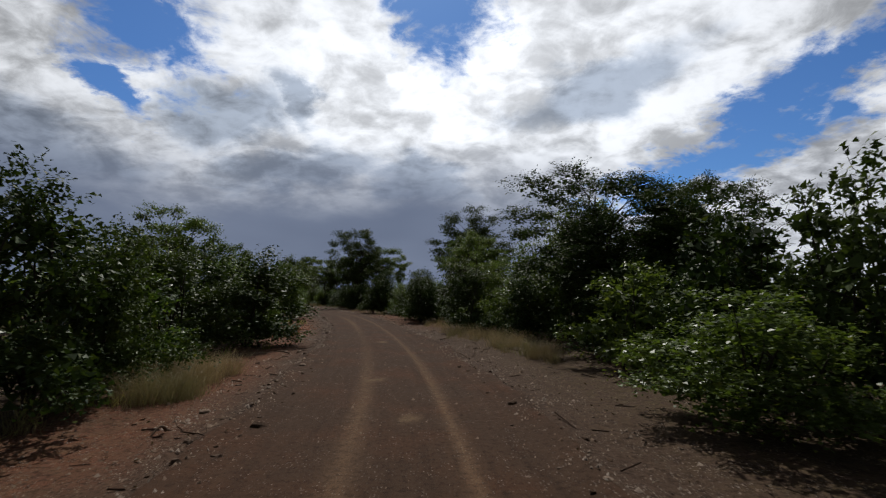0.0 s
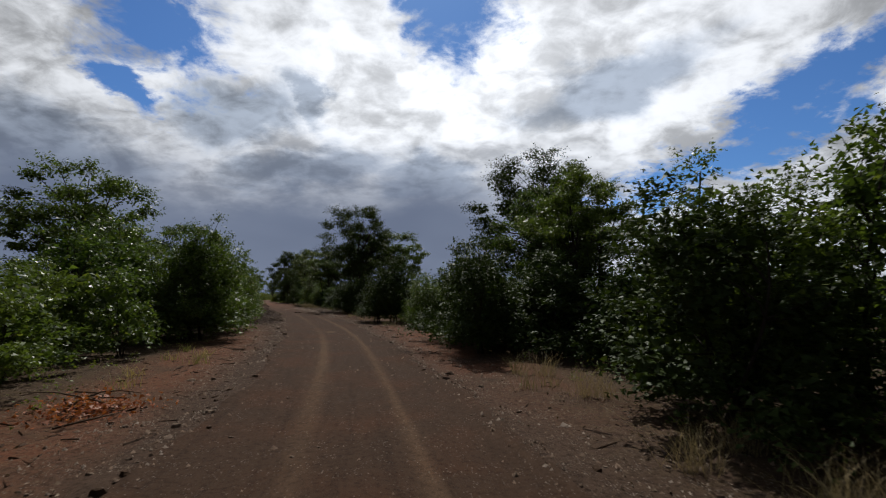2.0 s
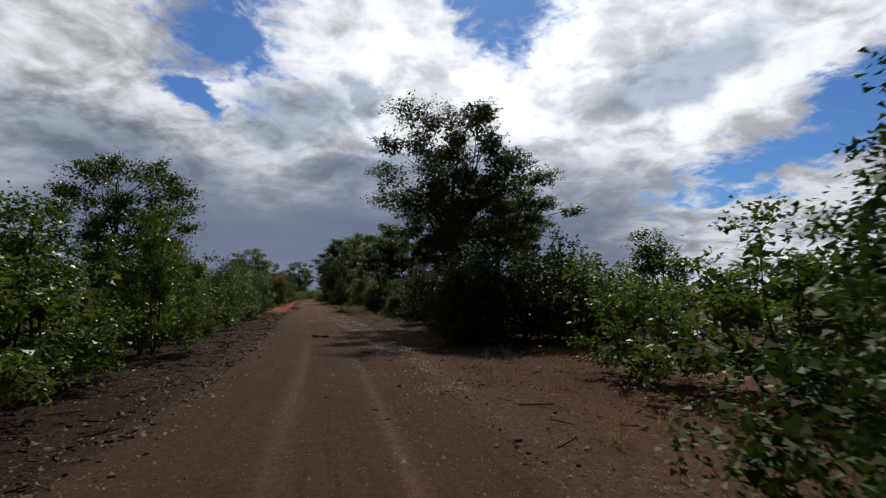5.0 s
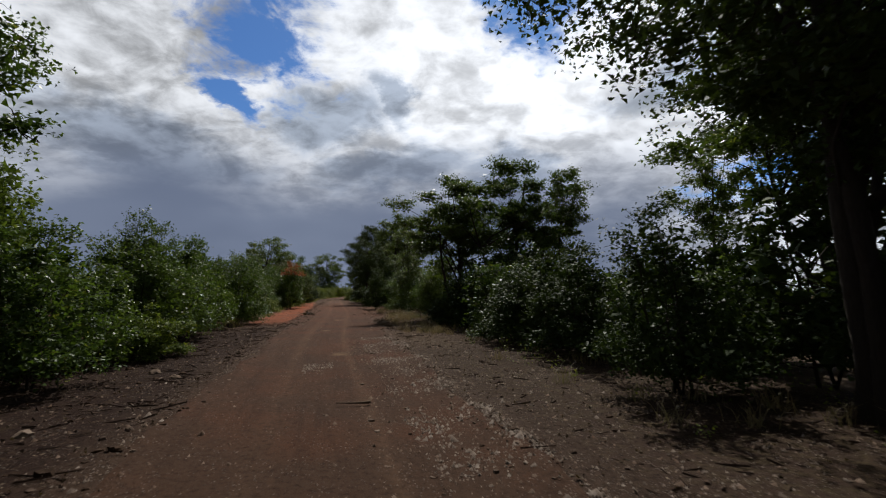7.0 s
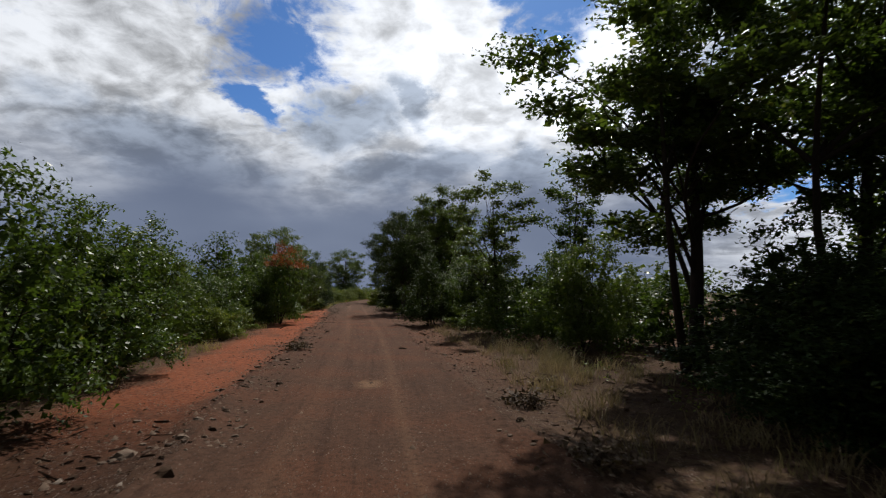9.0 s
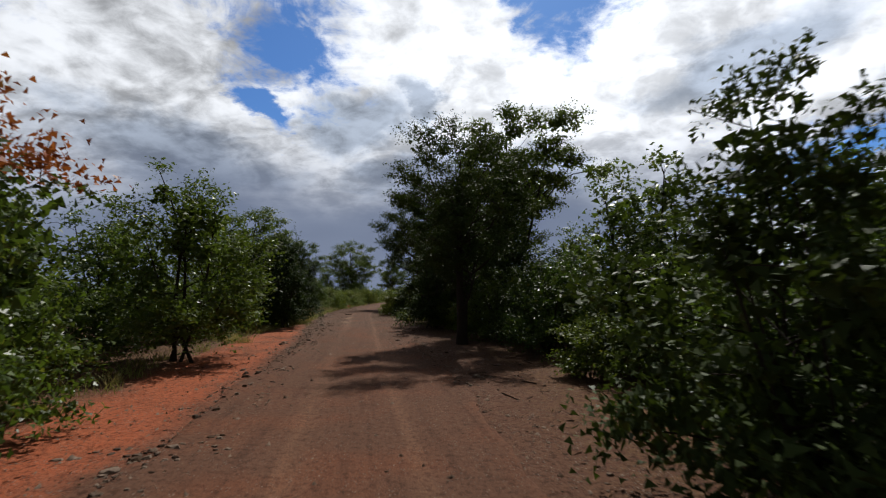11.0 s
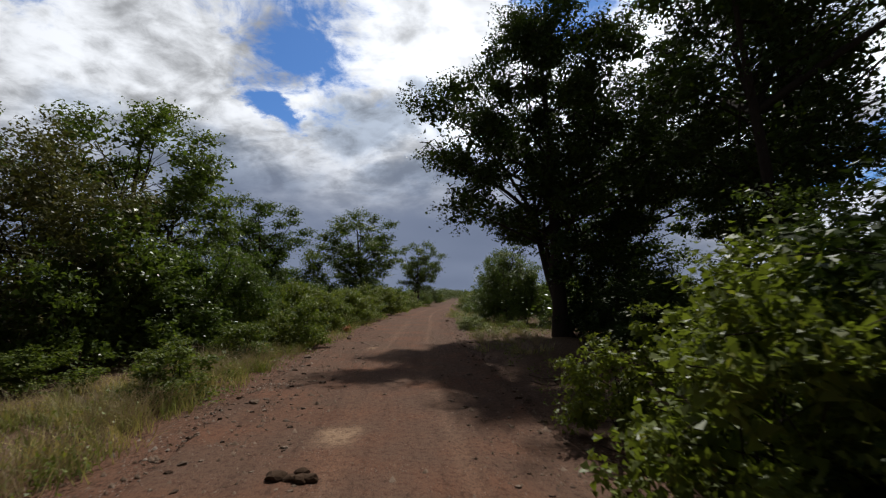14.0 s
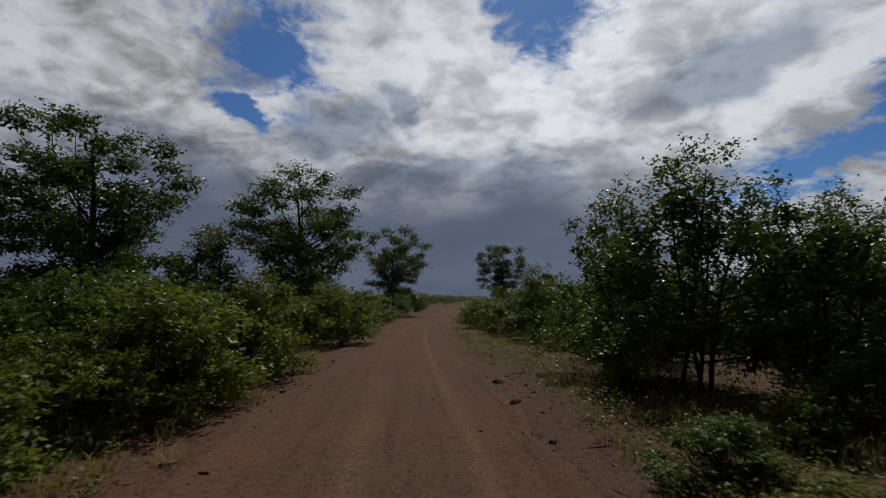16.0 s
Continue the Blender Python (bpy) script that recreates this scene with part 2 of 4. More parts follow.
def bark_material(name, a, b):
    m, nt, bsdf, out = material(name)
    tc = nt.nodes.new("ShaderNodeTexCoord")
    mp = nt.nodes.new("ShaderNodeMapping")
    mp.inputs["Scale"].default_value = (9, 9, 1.6)
    nt.links.new(tc.outputs["Object"], mp.inputs[0])
    n = noise_node(nt, mp.outputs[0], 3.0, 6, 0.65)
    nt.links.new(mix_node(nt, n, a, b), bsdf.inputs["Base Color"])
    bsdf.inputs["Roughness"].default_value = 0.95
    bsdf.inputs["Specular IOR Level"].default_value = 0.1
    bump(nt, bsdf, n, 0.9, 0.03)
    return m


def grass_material(name, a, b, tip):
    m, nt, bsdf, out = material(name)
    geo = nt.nodes.new("ShaderNodeNewGeometry")
    r = geo.outputs["Random Per Island"]
    patch = noise_node(nt, geo.outputs["Position"], 0.9, 3)
    col = mix_node(nt, r, a, b)
    col = mix_node(nt, step_node(nt, patch, 0.42, 0.62), col, tip)
    nt.links.new(col, bsdf.inputs["Base Color"])
    bsdf.inputs["Roughness"].default_value = 0.7
    tr = nt.nodes.new("ShaderNodeBsdfTranslucent")
    nt.links.new(col, tr.inputs[0])
    mx = nt.nodes.new("ShaderNodeMixShader")
    mx.inputs[0].default_value = 0.3
    nt.links.new(bsdf.outputs[0], mx.inputs[1])
    nt.links.new(tr.outputs[0], mx.inputs[2])
    nt.links.new(mx.outputs[0], out.inputs[0])
    return m


def stone_material(name, a, b, c):
    m, nt, bsdf, out = material(name)
    geo = nt.nodes.new("ShaderNodeNewGeometry")
    info = nt.nodes.new("ShaderNodeObjectInfo")
    n = noise_node(nt, geo.outputs["Position"], 22.0, 5, 0.65)
    col = mix_node(nt, geo.outputs["Random Per Island"], a, b)
    col = mix_node(nt, math_node(nt, "MULTIPLY", step_node(nt, n, 0.45, 0.7), 0.7), col, c)
    col = mix_node(nt, math_node(nt, "MULTIPLY", info.outputs["Random"], 0.3), col, c)
    nt.links.new(col, bsdf.inputs["Base Color"])
    bsdf.inputs["Roughness"].default_value = 0.95
    bsdf.inputs["Specular IOR Level"].default_value = 0.08
    bump(nt, bsdf, n, 0.7, 0.02)
    return m


M_ROAD = soil_material("graded_dirt", True)
M_GROUND = soil_material("bush_soil", False)
M_LEAF = leaf_material("mopane_leaf", (0.018, 0.036, 0.011), (0.098, 0.154, 0.034), (0.17, 0.185, 0.045), 0.36, 0.38, 0.15)
M_LEAF_DARK = leaf_material("thicket_leaf", (0.010, 0.021, 0.007), (0.056, 0.090, 0.026), (0.10, 0.12, 0.028), 0.15, 0.5, 0.06)
M_LEAF_FRESH = leaf_material("fresh_leaf", (0.028, 0.050, 0.012), (0.16, 0.210, 0.042), (0.26, 0.25, 0.055), 0.36)
M_LEAF_BROWN = leaf_material("dry_leaf", (0.060, 0.066, 0.026), (0.12, 0.12, 0.048), (0.19, 0.14, 0.06), 0.22)
M_LEAF_RED = leaf_material("rust_leaf", (0.22, 0.055, 0.025), (0.40, 0.12, 0.05), (0.30, 0.14, 0.06), 0.3)
M_LITTER = leaf_material("fallen_leaf", (0.030, 0.018, 0.012), (0.14, 0.098, 0.066), (0.24, 0.185, 0.13), 0.1, 0.7)
M_BARK = bark_material("grey_bark", (0.022, 0.017, 0.013), (0.068, 0.053, 0.041))
M_TWIG = bark_material("dry_wood", (0.07, 0.045, 0.03), (0.17, 0.12, 0.085))
M_CHIP = bark_material("old_bark", (0.020, 0.012, 0.009), (0.13, 0.085, 0.06))
M_GRASS_DRY = grass_material("dry_grass", (0.20, 0.145, 0.065), (0.38, 0.29, 0.145), (0.17, 0.15, 0.06))
M_GRASS_GREEN = grass_material("green_grass", (0.12, 0.16, 0.03), (0.27, 0.27, 0.06), (0.44, 0.35, 0.115))
M_STONE = stone_material("verge_stone", (0.065, 0.045, 0.034), (0.225, 0.17, 0.13), (0.115, 0.066, 0.042))
M_PEBBLE = stone_material("pale_pebble", (0.105, 0.08, 0.064), (0.29, 0.24, 0.20), (0.15, 0.105, 0.078))
M_CLOD = stone_material("dark_dung", (0.030, 0.017, 0.010), (0.072, 0.043, 0.027), (0.05, 0.031, 0.019))


# ---------------------------------------------------------------- the road's line
HEADING = [(-60, 3.6), (0, 3.6), (6, 4.8), (20, 9.3), (32, 12.5), (45, 16.0), (58, 18.6), (70, 20.5), (80, 23.2), (90, 23.1), (100, 20.6), (112, 21.5),
           (125, 22.6), (140, 23.4), (152, 23.9), (160, 22.9), (168, 20.3), (178, 16.8), (188, 16.0), (196, 16.0), (212, 11.5), (230, 8.0), (255, 5.5), (900, 5.0)]
_hs, _hd = np.array(HEADING, float).T
_S = np.arange(-60.0, 900.25, 0.25)
_H = np.radians(np.interp(_S, _hs, _hd))
_X, _Y = np.concatenate([[0], np.cumsum(-np.sin(_H[:-1]) * 0.25)]), np.concatenate([[0], np.cumsum(np.cos(_H[:-1]) * 0.25)])
_i0 = int(60 / 0.25)
_X, _Y = _X - _X[_i0], _Y - _Y[_i0]
CROSS = (math.cos(radians(16)), math.sin(radians(16)))     # across the road, to the right


def place(s, u):
    """World x, y at s metres along the road and u metres to its right."""
    return np.interp(s, _S, _X) + u * CROSS[0], np.interp(s, _S, _Y) + u * CROSS[1]


def bumps(x, y):
    """Gentle unevenness of the soil, about -1 to 1."""
    return (np.sin(1.7 * x + 0.6 * y) * np.sin(0.9 * y - 0.7 * x + 1.3) * 0.5 + np.sin(4.3 * x - 2.9 * y + 0.4) * np.sin(3.7 * y + 1.1 * x) * 0.3
            + np.sin(9.1 * x + 7.3 * y) * np.sin(8.3 * y - 6.1 * x + 2.0) * 0.2)


def edge(s, side):
    """The road's rim, in metres from its middle, on the left (-1) or right (1)."""
    if side < 0:
        return 2.15 + 0.25 * np.sin(s * 0.11 + 1.0) + 0.12 * np.sin(s * 0.53) + 0.06 * np.sin(s * 1.9)
    return 1.85 + 0.25 * np.sin(s * 0.085 + 0.4) + 0.12 * np.sin(s * 0.61 + 2) + 0.06 * np.sin(s * 2.3)


def level(s, u):
    """Height of the surface."""
    s, u = np.asarray(s, float), np.asarray(u, float)
    x, y = place(s, u)
    a = np.abs(u)
    rim = np.where(u < 0, edge(s, -1), edge(s, 1))
    b = bumps(x, y)
    z = -0.012 * np.exp(-((a - 0.74) / 0.24) ** 2) + 0.006 * b
    ridge = (0.055 + 0.045 * b + 0.03 * np.sin(s * 0.37)) * np.exp(-((a - rim - 0.28) / 0.28) ** 2)
    out = np.clip((a - rim) / 1.5, 0, 1)
    z = z + np.maximum(ridge, 0) + out * (0.05 * b - 0.015)
    far = np.clip((a - 8) / 60, 0, 1)
    return z + far * 0.35 * np.sin(x * 0.031 + 1) * np.sin(y * 0.023)


def mesh_of(name, verts, faces, mat, smooth=False):
    me = bpy.data.meshes.new(name)
    verts = np.asarray(verts, np.float32)
    if isinstance(faces, np.ndarray):
        k = faces.shape[1]
        me.vertices.add(len(verts))
        me.vertices.foreach_set("co", verts.ravel())
        me.loops.add(faces.size)
        me.loops.foreach_set("vertex_index", faces.astype(np.int32).ravel())
        me.polygons.add(len(faces))
        me.polygons.foreach_set("loop_start", np.arange(0, faces.size, k, dtype=np.int32))
        me.polygons.foreach_set("loop_total", np.full(len(faces), k, np.int32))
        me.update(calc_edges=True)
    else:
        me.from_pydata(verts.tolist(), [], faces)
        me.update()
    if smooth:
        me.polygons.foreach_set("use_smooth", np.ones(len(me.polygons), bool))
    me.materials.append(mat)
    return me


def sheet(name, s, u, mat, drop=None):
    """A sheet of quads over the rows s and columns u of the road's plan."""
    S, U = np.meshgrid(s, u, indexing="ij")
    x, y = place(S, U)
    z = level(S, U)
    if drop is not None:
        z = z + drop(S, U)
    v = np.stack([x, y, z], -1).reshape(-1, 3)
    i = np.arange(len(s) * len(u)).reshape(len(s), len(u))
    f = np.stack([i[:-1, :-1], i[:-1, 1:], i[1:, 1:], i[1:, :-1]], -1).reshape(-1, 4)
    return mesh_of(name, v, f, mat, True), S.ravel(), U.ravel()


def paint(me, name, values):
    a = me.attributes.new(name, "FLOAT", "POINT")
    a.data.foreach_set("value", np.asarray(values, np.float32).ravel())


def soft(x, lo, hi, rim):
    """1 between lo and hi, fading to 0 over rim."""
    return np.clip((x - lo) / rim + 0.5, 0, 1) * np.clip((hi - x) / rim + 0.5, 0, 1)


# ground: one sheet to the horizon, fine beside the road
u_in = np.concatenate([np.arange(-9, -5, 0.4), np.arange(-5, -1.7, 0.2), np.arange(-1.7, 1.6, 0.6), np.arange(1.6, 5, 0.2), np.arange(5, 9.01, 0.4)])
u_out = np.array([10, 12, 15, 20, 30, 50, 90, 180, 400, 900, 2200.0])
u_all = np.concatenate([-u_out[::-1], u_in, u_out])
s_all = np.concatenate([[-60, -50, -40, -30, -20, -12], np.arange(-6, 232, 0.38), np.arange(232, 300, 1.5), [310, 330, 360, 400, 480, 600, 750, 900]])


def under_road(S, U):
    rim = np.where(U < 0, edge(S, -1), edge(S, 1)) + 0.35
    return -0.07 * np.clip((rim - np.abs(U)) / 0.3, 0, 1)


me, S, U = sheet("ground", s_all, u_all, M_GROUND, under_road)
red = soft(U, -5.0, -2.7, 0.7) * soft(S, 105, 147, 5) + 0.9 * soft(U, -4.3, -3.0, 0.5) * soft(S, 144, 155, 3) + 0.55 * soft(U, -5.6, -3.2, 1.2) * soft(S, -10, 50, 14) + 0.6 * soft(U, 2.6, 5.2, 1.6) * soft(S, 30, 52, 8)
red = red + 0.2 * soft(U, 1.8, 3.6, 1.0) * soft(S, 110, 124, 6) + 0.7 * soft(U, 3, 9, 2) * soft(S, 60, 76, 8) + 0.12 * soft(U, -4, -2.4, 1.0) * soft(S, 156, 200, 8)
litter = soft(np.abs(U), 3.6, 400, 2.0) * 0.8 + 0.5 * soft(U, 2.4, 7, 1.5) * soft(S, 84, 130, 8)
litter = np.clip(litter, 0, 1) * (1 - 0.8 * np.clip(red, 0, 1))
paint(me, "red", np.clip(red, 0, 1))
paint(me, "litter", litter)
# darker over the first 150 m and on part of the left verge
paint(me, "dark_tone", np.clip(np.clip((150 - S) / 70, 0, 1) * 0.8 + 0.85 * soft(U, -40, -2.3, 0.6) * soft(S, 62, 106, 6), 0, 1))
# right-hand terms at 62-72 and 92-112 m paint in tree shade
paint(me, "mulch_shade", np.clip(soft(U, -8, -2.75, 0.8) * soft(S, 56, 103, 7) + 0.6 * soft(U, 2.9, 7, 1.0) * soft(S, 62, 72, 5) + 0.5 * soft(U, 4.2, 10, 1.5) * soft(S, 92, 112, 5) + 0.5 * soft(U, 2.5, 9, 0.8) * soft(S, 80, 94, 3), 0, 1))
paint(me, "rusty", np.clip((S - 90) / 40, 0, 1) * (1 - 0.5 * np.clip((S - 130) / 25, 0, 1)))
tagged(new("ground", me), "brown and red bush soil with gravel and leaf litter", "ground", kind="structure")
# the sheet goes on behind and far ahead
far_v = [(-3000, -2600, -0.35), (3000, -2600, -0.35), (3000, 3600, -0.35), (-3000, 3600, -0.35)]
plain = mesh_of("far_ground", far_v, np.array([[0, 1, 2, 3]]), M_GROUND)
tagged(new("far_ground", plain), "flat brown bushveld plain reaching the horizon", "ground", kind="structure")

u_road = np.arange(-2.9, 2.71, 0.12)
s_road = np.concatenate([np.arange(-40, 232, 0.38), np.arange(232, 300, 1.0), [305, 315, 330, 360, 400]])


def rim_down(S, U):
    rim = np.where(U < 0, edge(S, -1), edge(S, 1)) + 0.35
    return -0.12 * np.clip((np.abs(U) - rim + 0.12) / 0.25, 0, 1)


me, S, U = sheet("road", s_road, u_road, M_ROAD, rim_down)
drift = 0.18 * np.sin(S * 0.045) + 0.08 * np.sin(S * 0.17)
track = np.exp(-((U - drift + 0.76) / 0.16) ** 2) * (0.6 + 0.3 * np.sin(S * 0.21)) + np.exp(-((U - drift - 0.70) / 0.10) ** 2) * (0.95 + 0.2 * np.sin(S * 0.13 + 1))
pale = np.zeros_like(S)
for ps, pu, pr in ((11.7, -0.4, 0.35), (47.2, 0.0, 0.4), (77.8, 0.4, 0.35), (100.5, -0.4, 0.3), (108.8, 0.0, 0.4), (155.3, -0.9, 0.4), (156.1, -0.9, 0.3),
                   (159.7, -0.8, 0.45), (161.2, -0.7, 0.35), (168.1, -0.7, 0.45), (178.7, -1.1, 0.3), (8.0, 0.2, 0.3), (21.0, 0.1, 0.35), (92.0, 0.3, 0.35)):
    pale = np.maximum(pale, np.clip(2.2 - 1.6 * np.hypot((S - ps) / 1.2, U - pu) / (0.62 * pr), 0, 1))
paint(me, "track", np.clip(track, 0, 1) * (1 - 0.65 * np.clip((S - 40) / 50, 0, 1)))
paint(me, "across", U - drift)
paint(me, "along", S)
paint(me, "pale", pale)
# darker up to 80 m, fading out by 150 m
paint(me, "dark_tone", np.clip((150 - S) / 70, 0, 1))
paint(me, "rusty", np.clip((S - 70) / 60, 0, 1) * (1 - 0.5 * np.clip((S - 130) / 25, 0, 1)))
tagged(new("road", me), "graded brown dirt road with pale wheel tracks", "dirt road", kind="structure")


# ---------------------------------------------------------------- trees and bushes
def tube(points, radii, sides):
    """A tapered tube along points."""
    p = np.asarray(points, float)
    d = np.gradient(p, axis=0)
    d /= np.linalg.norm(d, axis=1)[:, None] + 1e-9
    ref = np.where(np.abs(d[:, 2:3]) > 0.9, [[1.0, 0, 0]], [[0, 0, 1.0]])
    a = np.cross(d, ref)
    a /= np.linalg.norm(a, axis=1)[:, None] + 1e-9
    b = np.cross(d, a)
    th = np.arange(sides) * 2 * np.pi / sides
    ring = p[:, None] + np.asarray(radii)[:, None, None] * (np.cos(th)[None, :, None] * a[:, None] + np.sin(th)[None, :, None] * b[:, None])
    v = ring.reshape(-1, 3)
    i = np.arange(len(p) * sides).reshape(len(p), sides)
    j = np.roll(i, -1, 1)
    return v, np.stack([i[:-1], j[:-1], j[1:], i[1:]], -1).reshape(-1, 4)


def joined(pieces):
    vs, fs, n = [], [], 0
    for v, f in pieces:
        vs.append(v)
        fs.append(f + n)
        n += len(v)
    return np.concatenate(vs), np.concatenate(fs)


def leaves(rng, centres, size, droop=0.25, up=0.7):
    """Small three-cornered leaflets at the given places."""
    n = len(centres)
    d = rng.normal(size=(n, 3))
    d[:, 2] = d[:, 2] * 0.5 - droop
    d /= np.linalg.norm(d, axis=1)[:, None]
    nrm = rng.normal(size=(n, 3))
    nrm[:, 2] = np.abs(nrm[:, 2]) + up
    side = np.cross(d, nrm)
    side /= np.linalg.norm(side, axis=1)[:, None] + 1e-9
    nn = np.cross(side, d)
    l = size * rng.uniform(0.65, 1.25, (n, 1))
    w = l * rng.uniform(0.42, 0.6, (n, 1))
    mid = centres + d * l * 0.5
    v = np.stack([centres - side * w * 0.35, mid + side * w + nn * l * 0.1, centres + d * l], 1).reshape(-1, 3)
    return v, np.arange(3 * n).reshape(n, 3)


def bend(rng, a, b, n, sag):
    t = np.linspace(0, 1, n)[:, None]
    p = a * (1 - t) + b * t
    off = rng.normal(size=3) * sag
    p = p + np.sin(t * np.pi) * off
    p[:, 2] += (np.sin(t[:, 0] * np.pi) * sag * 0.6)
    return p


SPEC = {  # height, width, foot of the crown, stems, clumps, leaves, leaf length, share of inner leaves, trunk radius
    "grand": (13.0, 10.0, 0.17, 2, 64, 36000, 0.125, 0.3, 0.27),
    "broad": (13.0, 10.0, 0.09, 2, 74, 46000, 0.12, 0.42, 0.27),
    "open": (10.0, 7.5, 0.32, 3, 50, 26500, 0.116, 0.27, 0.15),
    "tall": (11.0, 9.0, 0.12, 2, 58, 22000, 0.155, 0.22, 0.22),
    "mid": (6.0, 5.4, 0.06, 4, 34, 11500, 0.106, 0.34, 0.08),
    "slim": (9.0, 4.4, 0.28, 1, 38, 11000, 0.118, 0.1, 0.09),
    "shrub": (3.6, 4.0, 0.0, 5, 30, 8300, 0.092, 0.27, 0.04),
    "dark": (4.0, 4.0, 0.0, 5, 30, 7200, 0.099, 0.34, 0.045),
    "low": (1.8, 2.6, 0.0, 6, 20, 4500, 0.078, 0.25, 0.02),
    "spiky": (5.2, 3.6, 0.0, 5, 26, 16000, 0.088, 0.24, 0.055),
    "brown": (7.2, 8.0, 0.0, 5, 30, 21000, 0.115, 0.24, 0.11),
    "hedge": (3.4, 4.0, 0.0, 3, 20, 3300, 0.13, 0.24, 0.04),
}
TREES = ("tall", "slim", "grand", "broad", "open")
FOLIAGE = {"grand": M_LEAF_DARK, "broad": M_LEAF_DARK, "open": M_LEAF, "tall": M_LEAF, "mid": M_LEAF, "slim": M_LEAF, "shrub": M_LEAF, "dark": M_LEAF_DARK, "low": M_LEAF_FRESH, "spiky": M_LEAF_DARK, "brown": M_LEAF_BROWN, "hedge": M_LEAF}


def clump_places(kind, rng):
    """Middles and radii of the clumps of leaves that make up a crown."""
    h, w, foot, stems, lobes = SPEC[kind][:5]
    tall = kind in TREES
    c, r = [], []
    for i in range(lobes):
        turn = i * 2.399963 + rng.uniform(-0.4, 0.4)
        v = (i + 0.5) / lobes
        inner = i % 4 == 2
        reach = rng.uniform(0.2, 0.6) if inner else rng.uniform(0.72, 1.06)
        if tall:            # a dome over a short skirt
            up = 2 * v - 1
            flat = math.sqrt(1 - up * up)
            up = up * (0.92 if up > 0 else 0.8)
            flat *= 1 + (0.12 if kind == "broad" else 0.4) * min(up, 0)      # drawn in below
            x, y = math.cos(turn) * flat, math.sin(turn) * flat
            zz = 0.5 * (foot + 1) - 0.03 + up * 0.5 * (1 - foot) * reach * 0.96
            size = rng.uniform(0.075, 0.15) * (0.9 if kind == "open" else 1.1 if kind == "slim" else 1.0)
            rad = 0.39 * reach * (rng.uniform(0.55, 1.2) if kind in ("slim", "open") else rng.uniform(0.8, 1.12))
            c.append((x * rad * w, y * rad * w, (zz + (rng.uniform(-0.06, 0.06) if kind in ("slim", "open") else 0)) * h))
            r.append((size * w, size * w, size * 0.66 * w))
        else:               # a heap that reaches the ground
            low = 0.18 if kind == "spiky" else 0.3
            up = max(0.0, v * (1 + low) - low)
            flat = math.sqrt(max(0.0, 1 - up ** 2.2))
            rad = 0.37 * flat * reach * rng.uniform(0.75, 1.15)
            zz = rng.uniform(0.08, 0.2) if up == 0 else 0.12 + 0.72 * up * (0.7 + 0.3 * reach) * rng.uniform(0.88, 1.1)
            shoot = up > 0.25 and rng.random() < 0.2
            size = rng.uniform(0.115, 0.185) * (0.62 if shoot else 1.0)
            if shoot:
                zz, rad = zz + 0.09, rad * 1.1
            zz = foot + (1 - foot) * zz
            c.append((math.cos(turn) * rad * w, math.sin(turn) * rad * w, zz * h))
            r.append((size * w, size * w, size * 0.85 * h))
    c, r = np.array(c), np.array(r)
    grown = h / np.max(c[:, 2] + 0.95 * r[:, 2])
    c[:, 2], r[:, 2] = c[:, 2] * grown, r[:, 2] * grown
    grown = 0.5 * w / np.percentile(np.hypot(c[:, 0], c[:, 1]) + 0.8 * r[:, 0], 88)
    c[:, :2], r[:, :2] = c[:, :2] * grown, r[:, :2] * grown
    c[:, :2] += rng.normal(size=2) * 0.06 * w * (c[:, 2:] / h)      # the crown leans a little
    return c, r


def sprays(rng, c, r, axis, n, reach=1.0):
    """Places of n leaves along twigs that leave a clump outwards and upwards."""
    k = 26
    q = rng.normal(size=(k, 3)) * [1, 1, 0.8] + axis * 0.55 + [0, 0, 0.4]
    q /= np.linalg.norm(q, axis=1)[:, None]
    far = rng.uniform(0.55, 1.2, (k, 1)) * reach
    i = rng.integers(0, k, n)
    t = 0.28 + 0.74 * rng.random((n, 1)) ** 0.7
    return c + (q * far)[i] * t * r + np.clip(rng.normal(size=(n, 3)), -1.8, 1.8) * r * 0.085


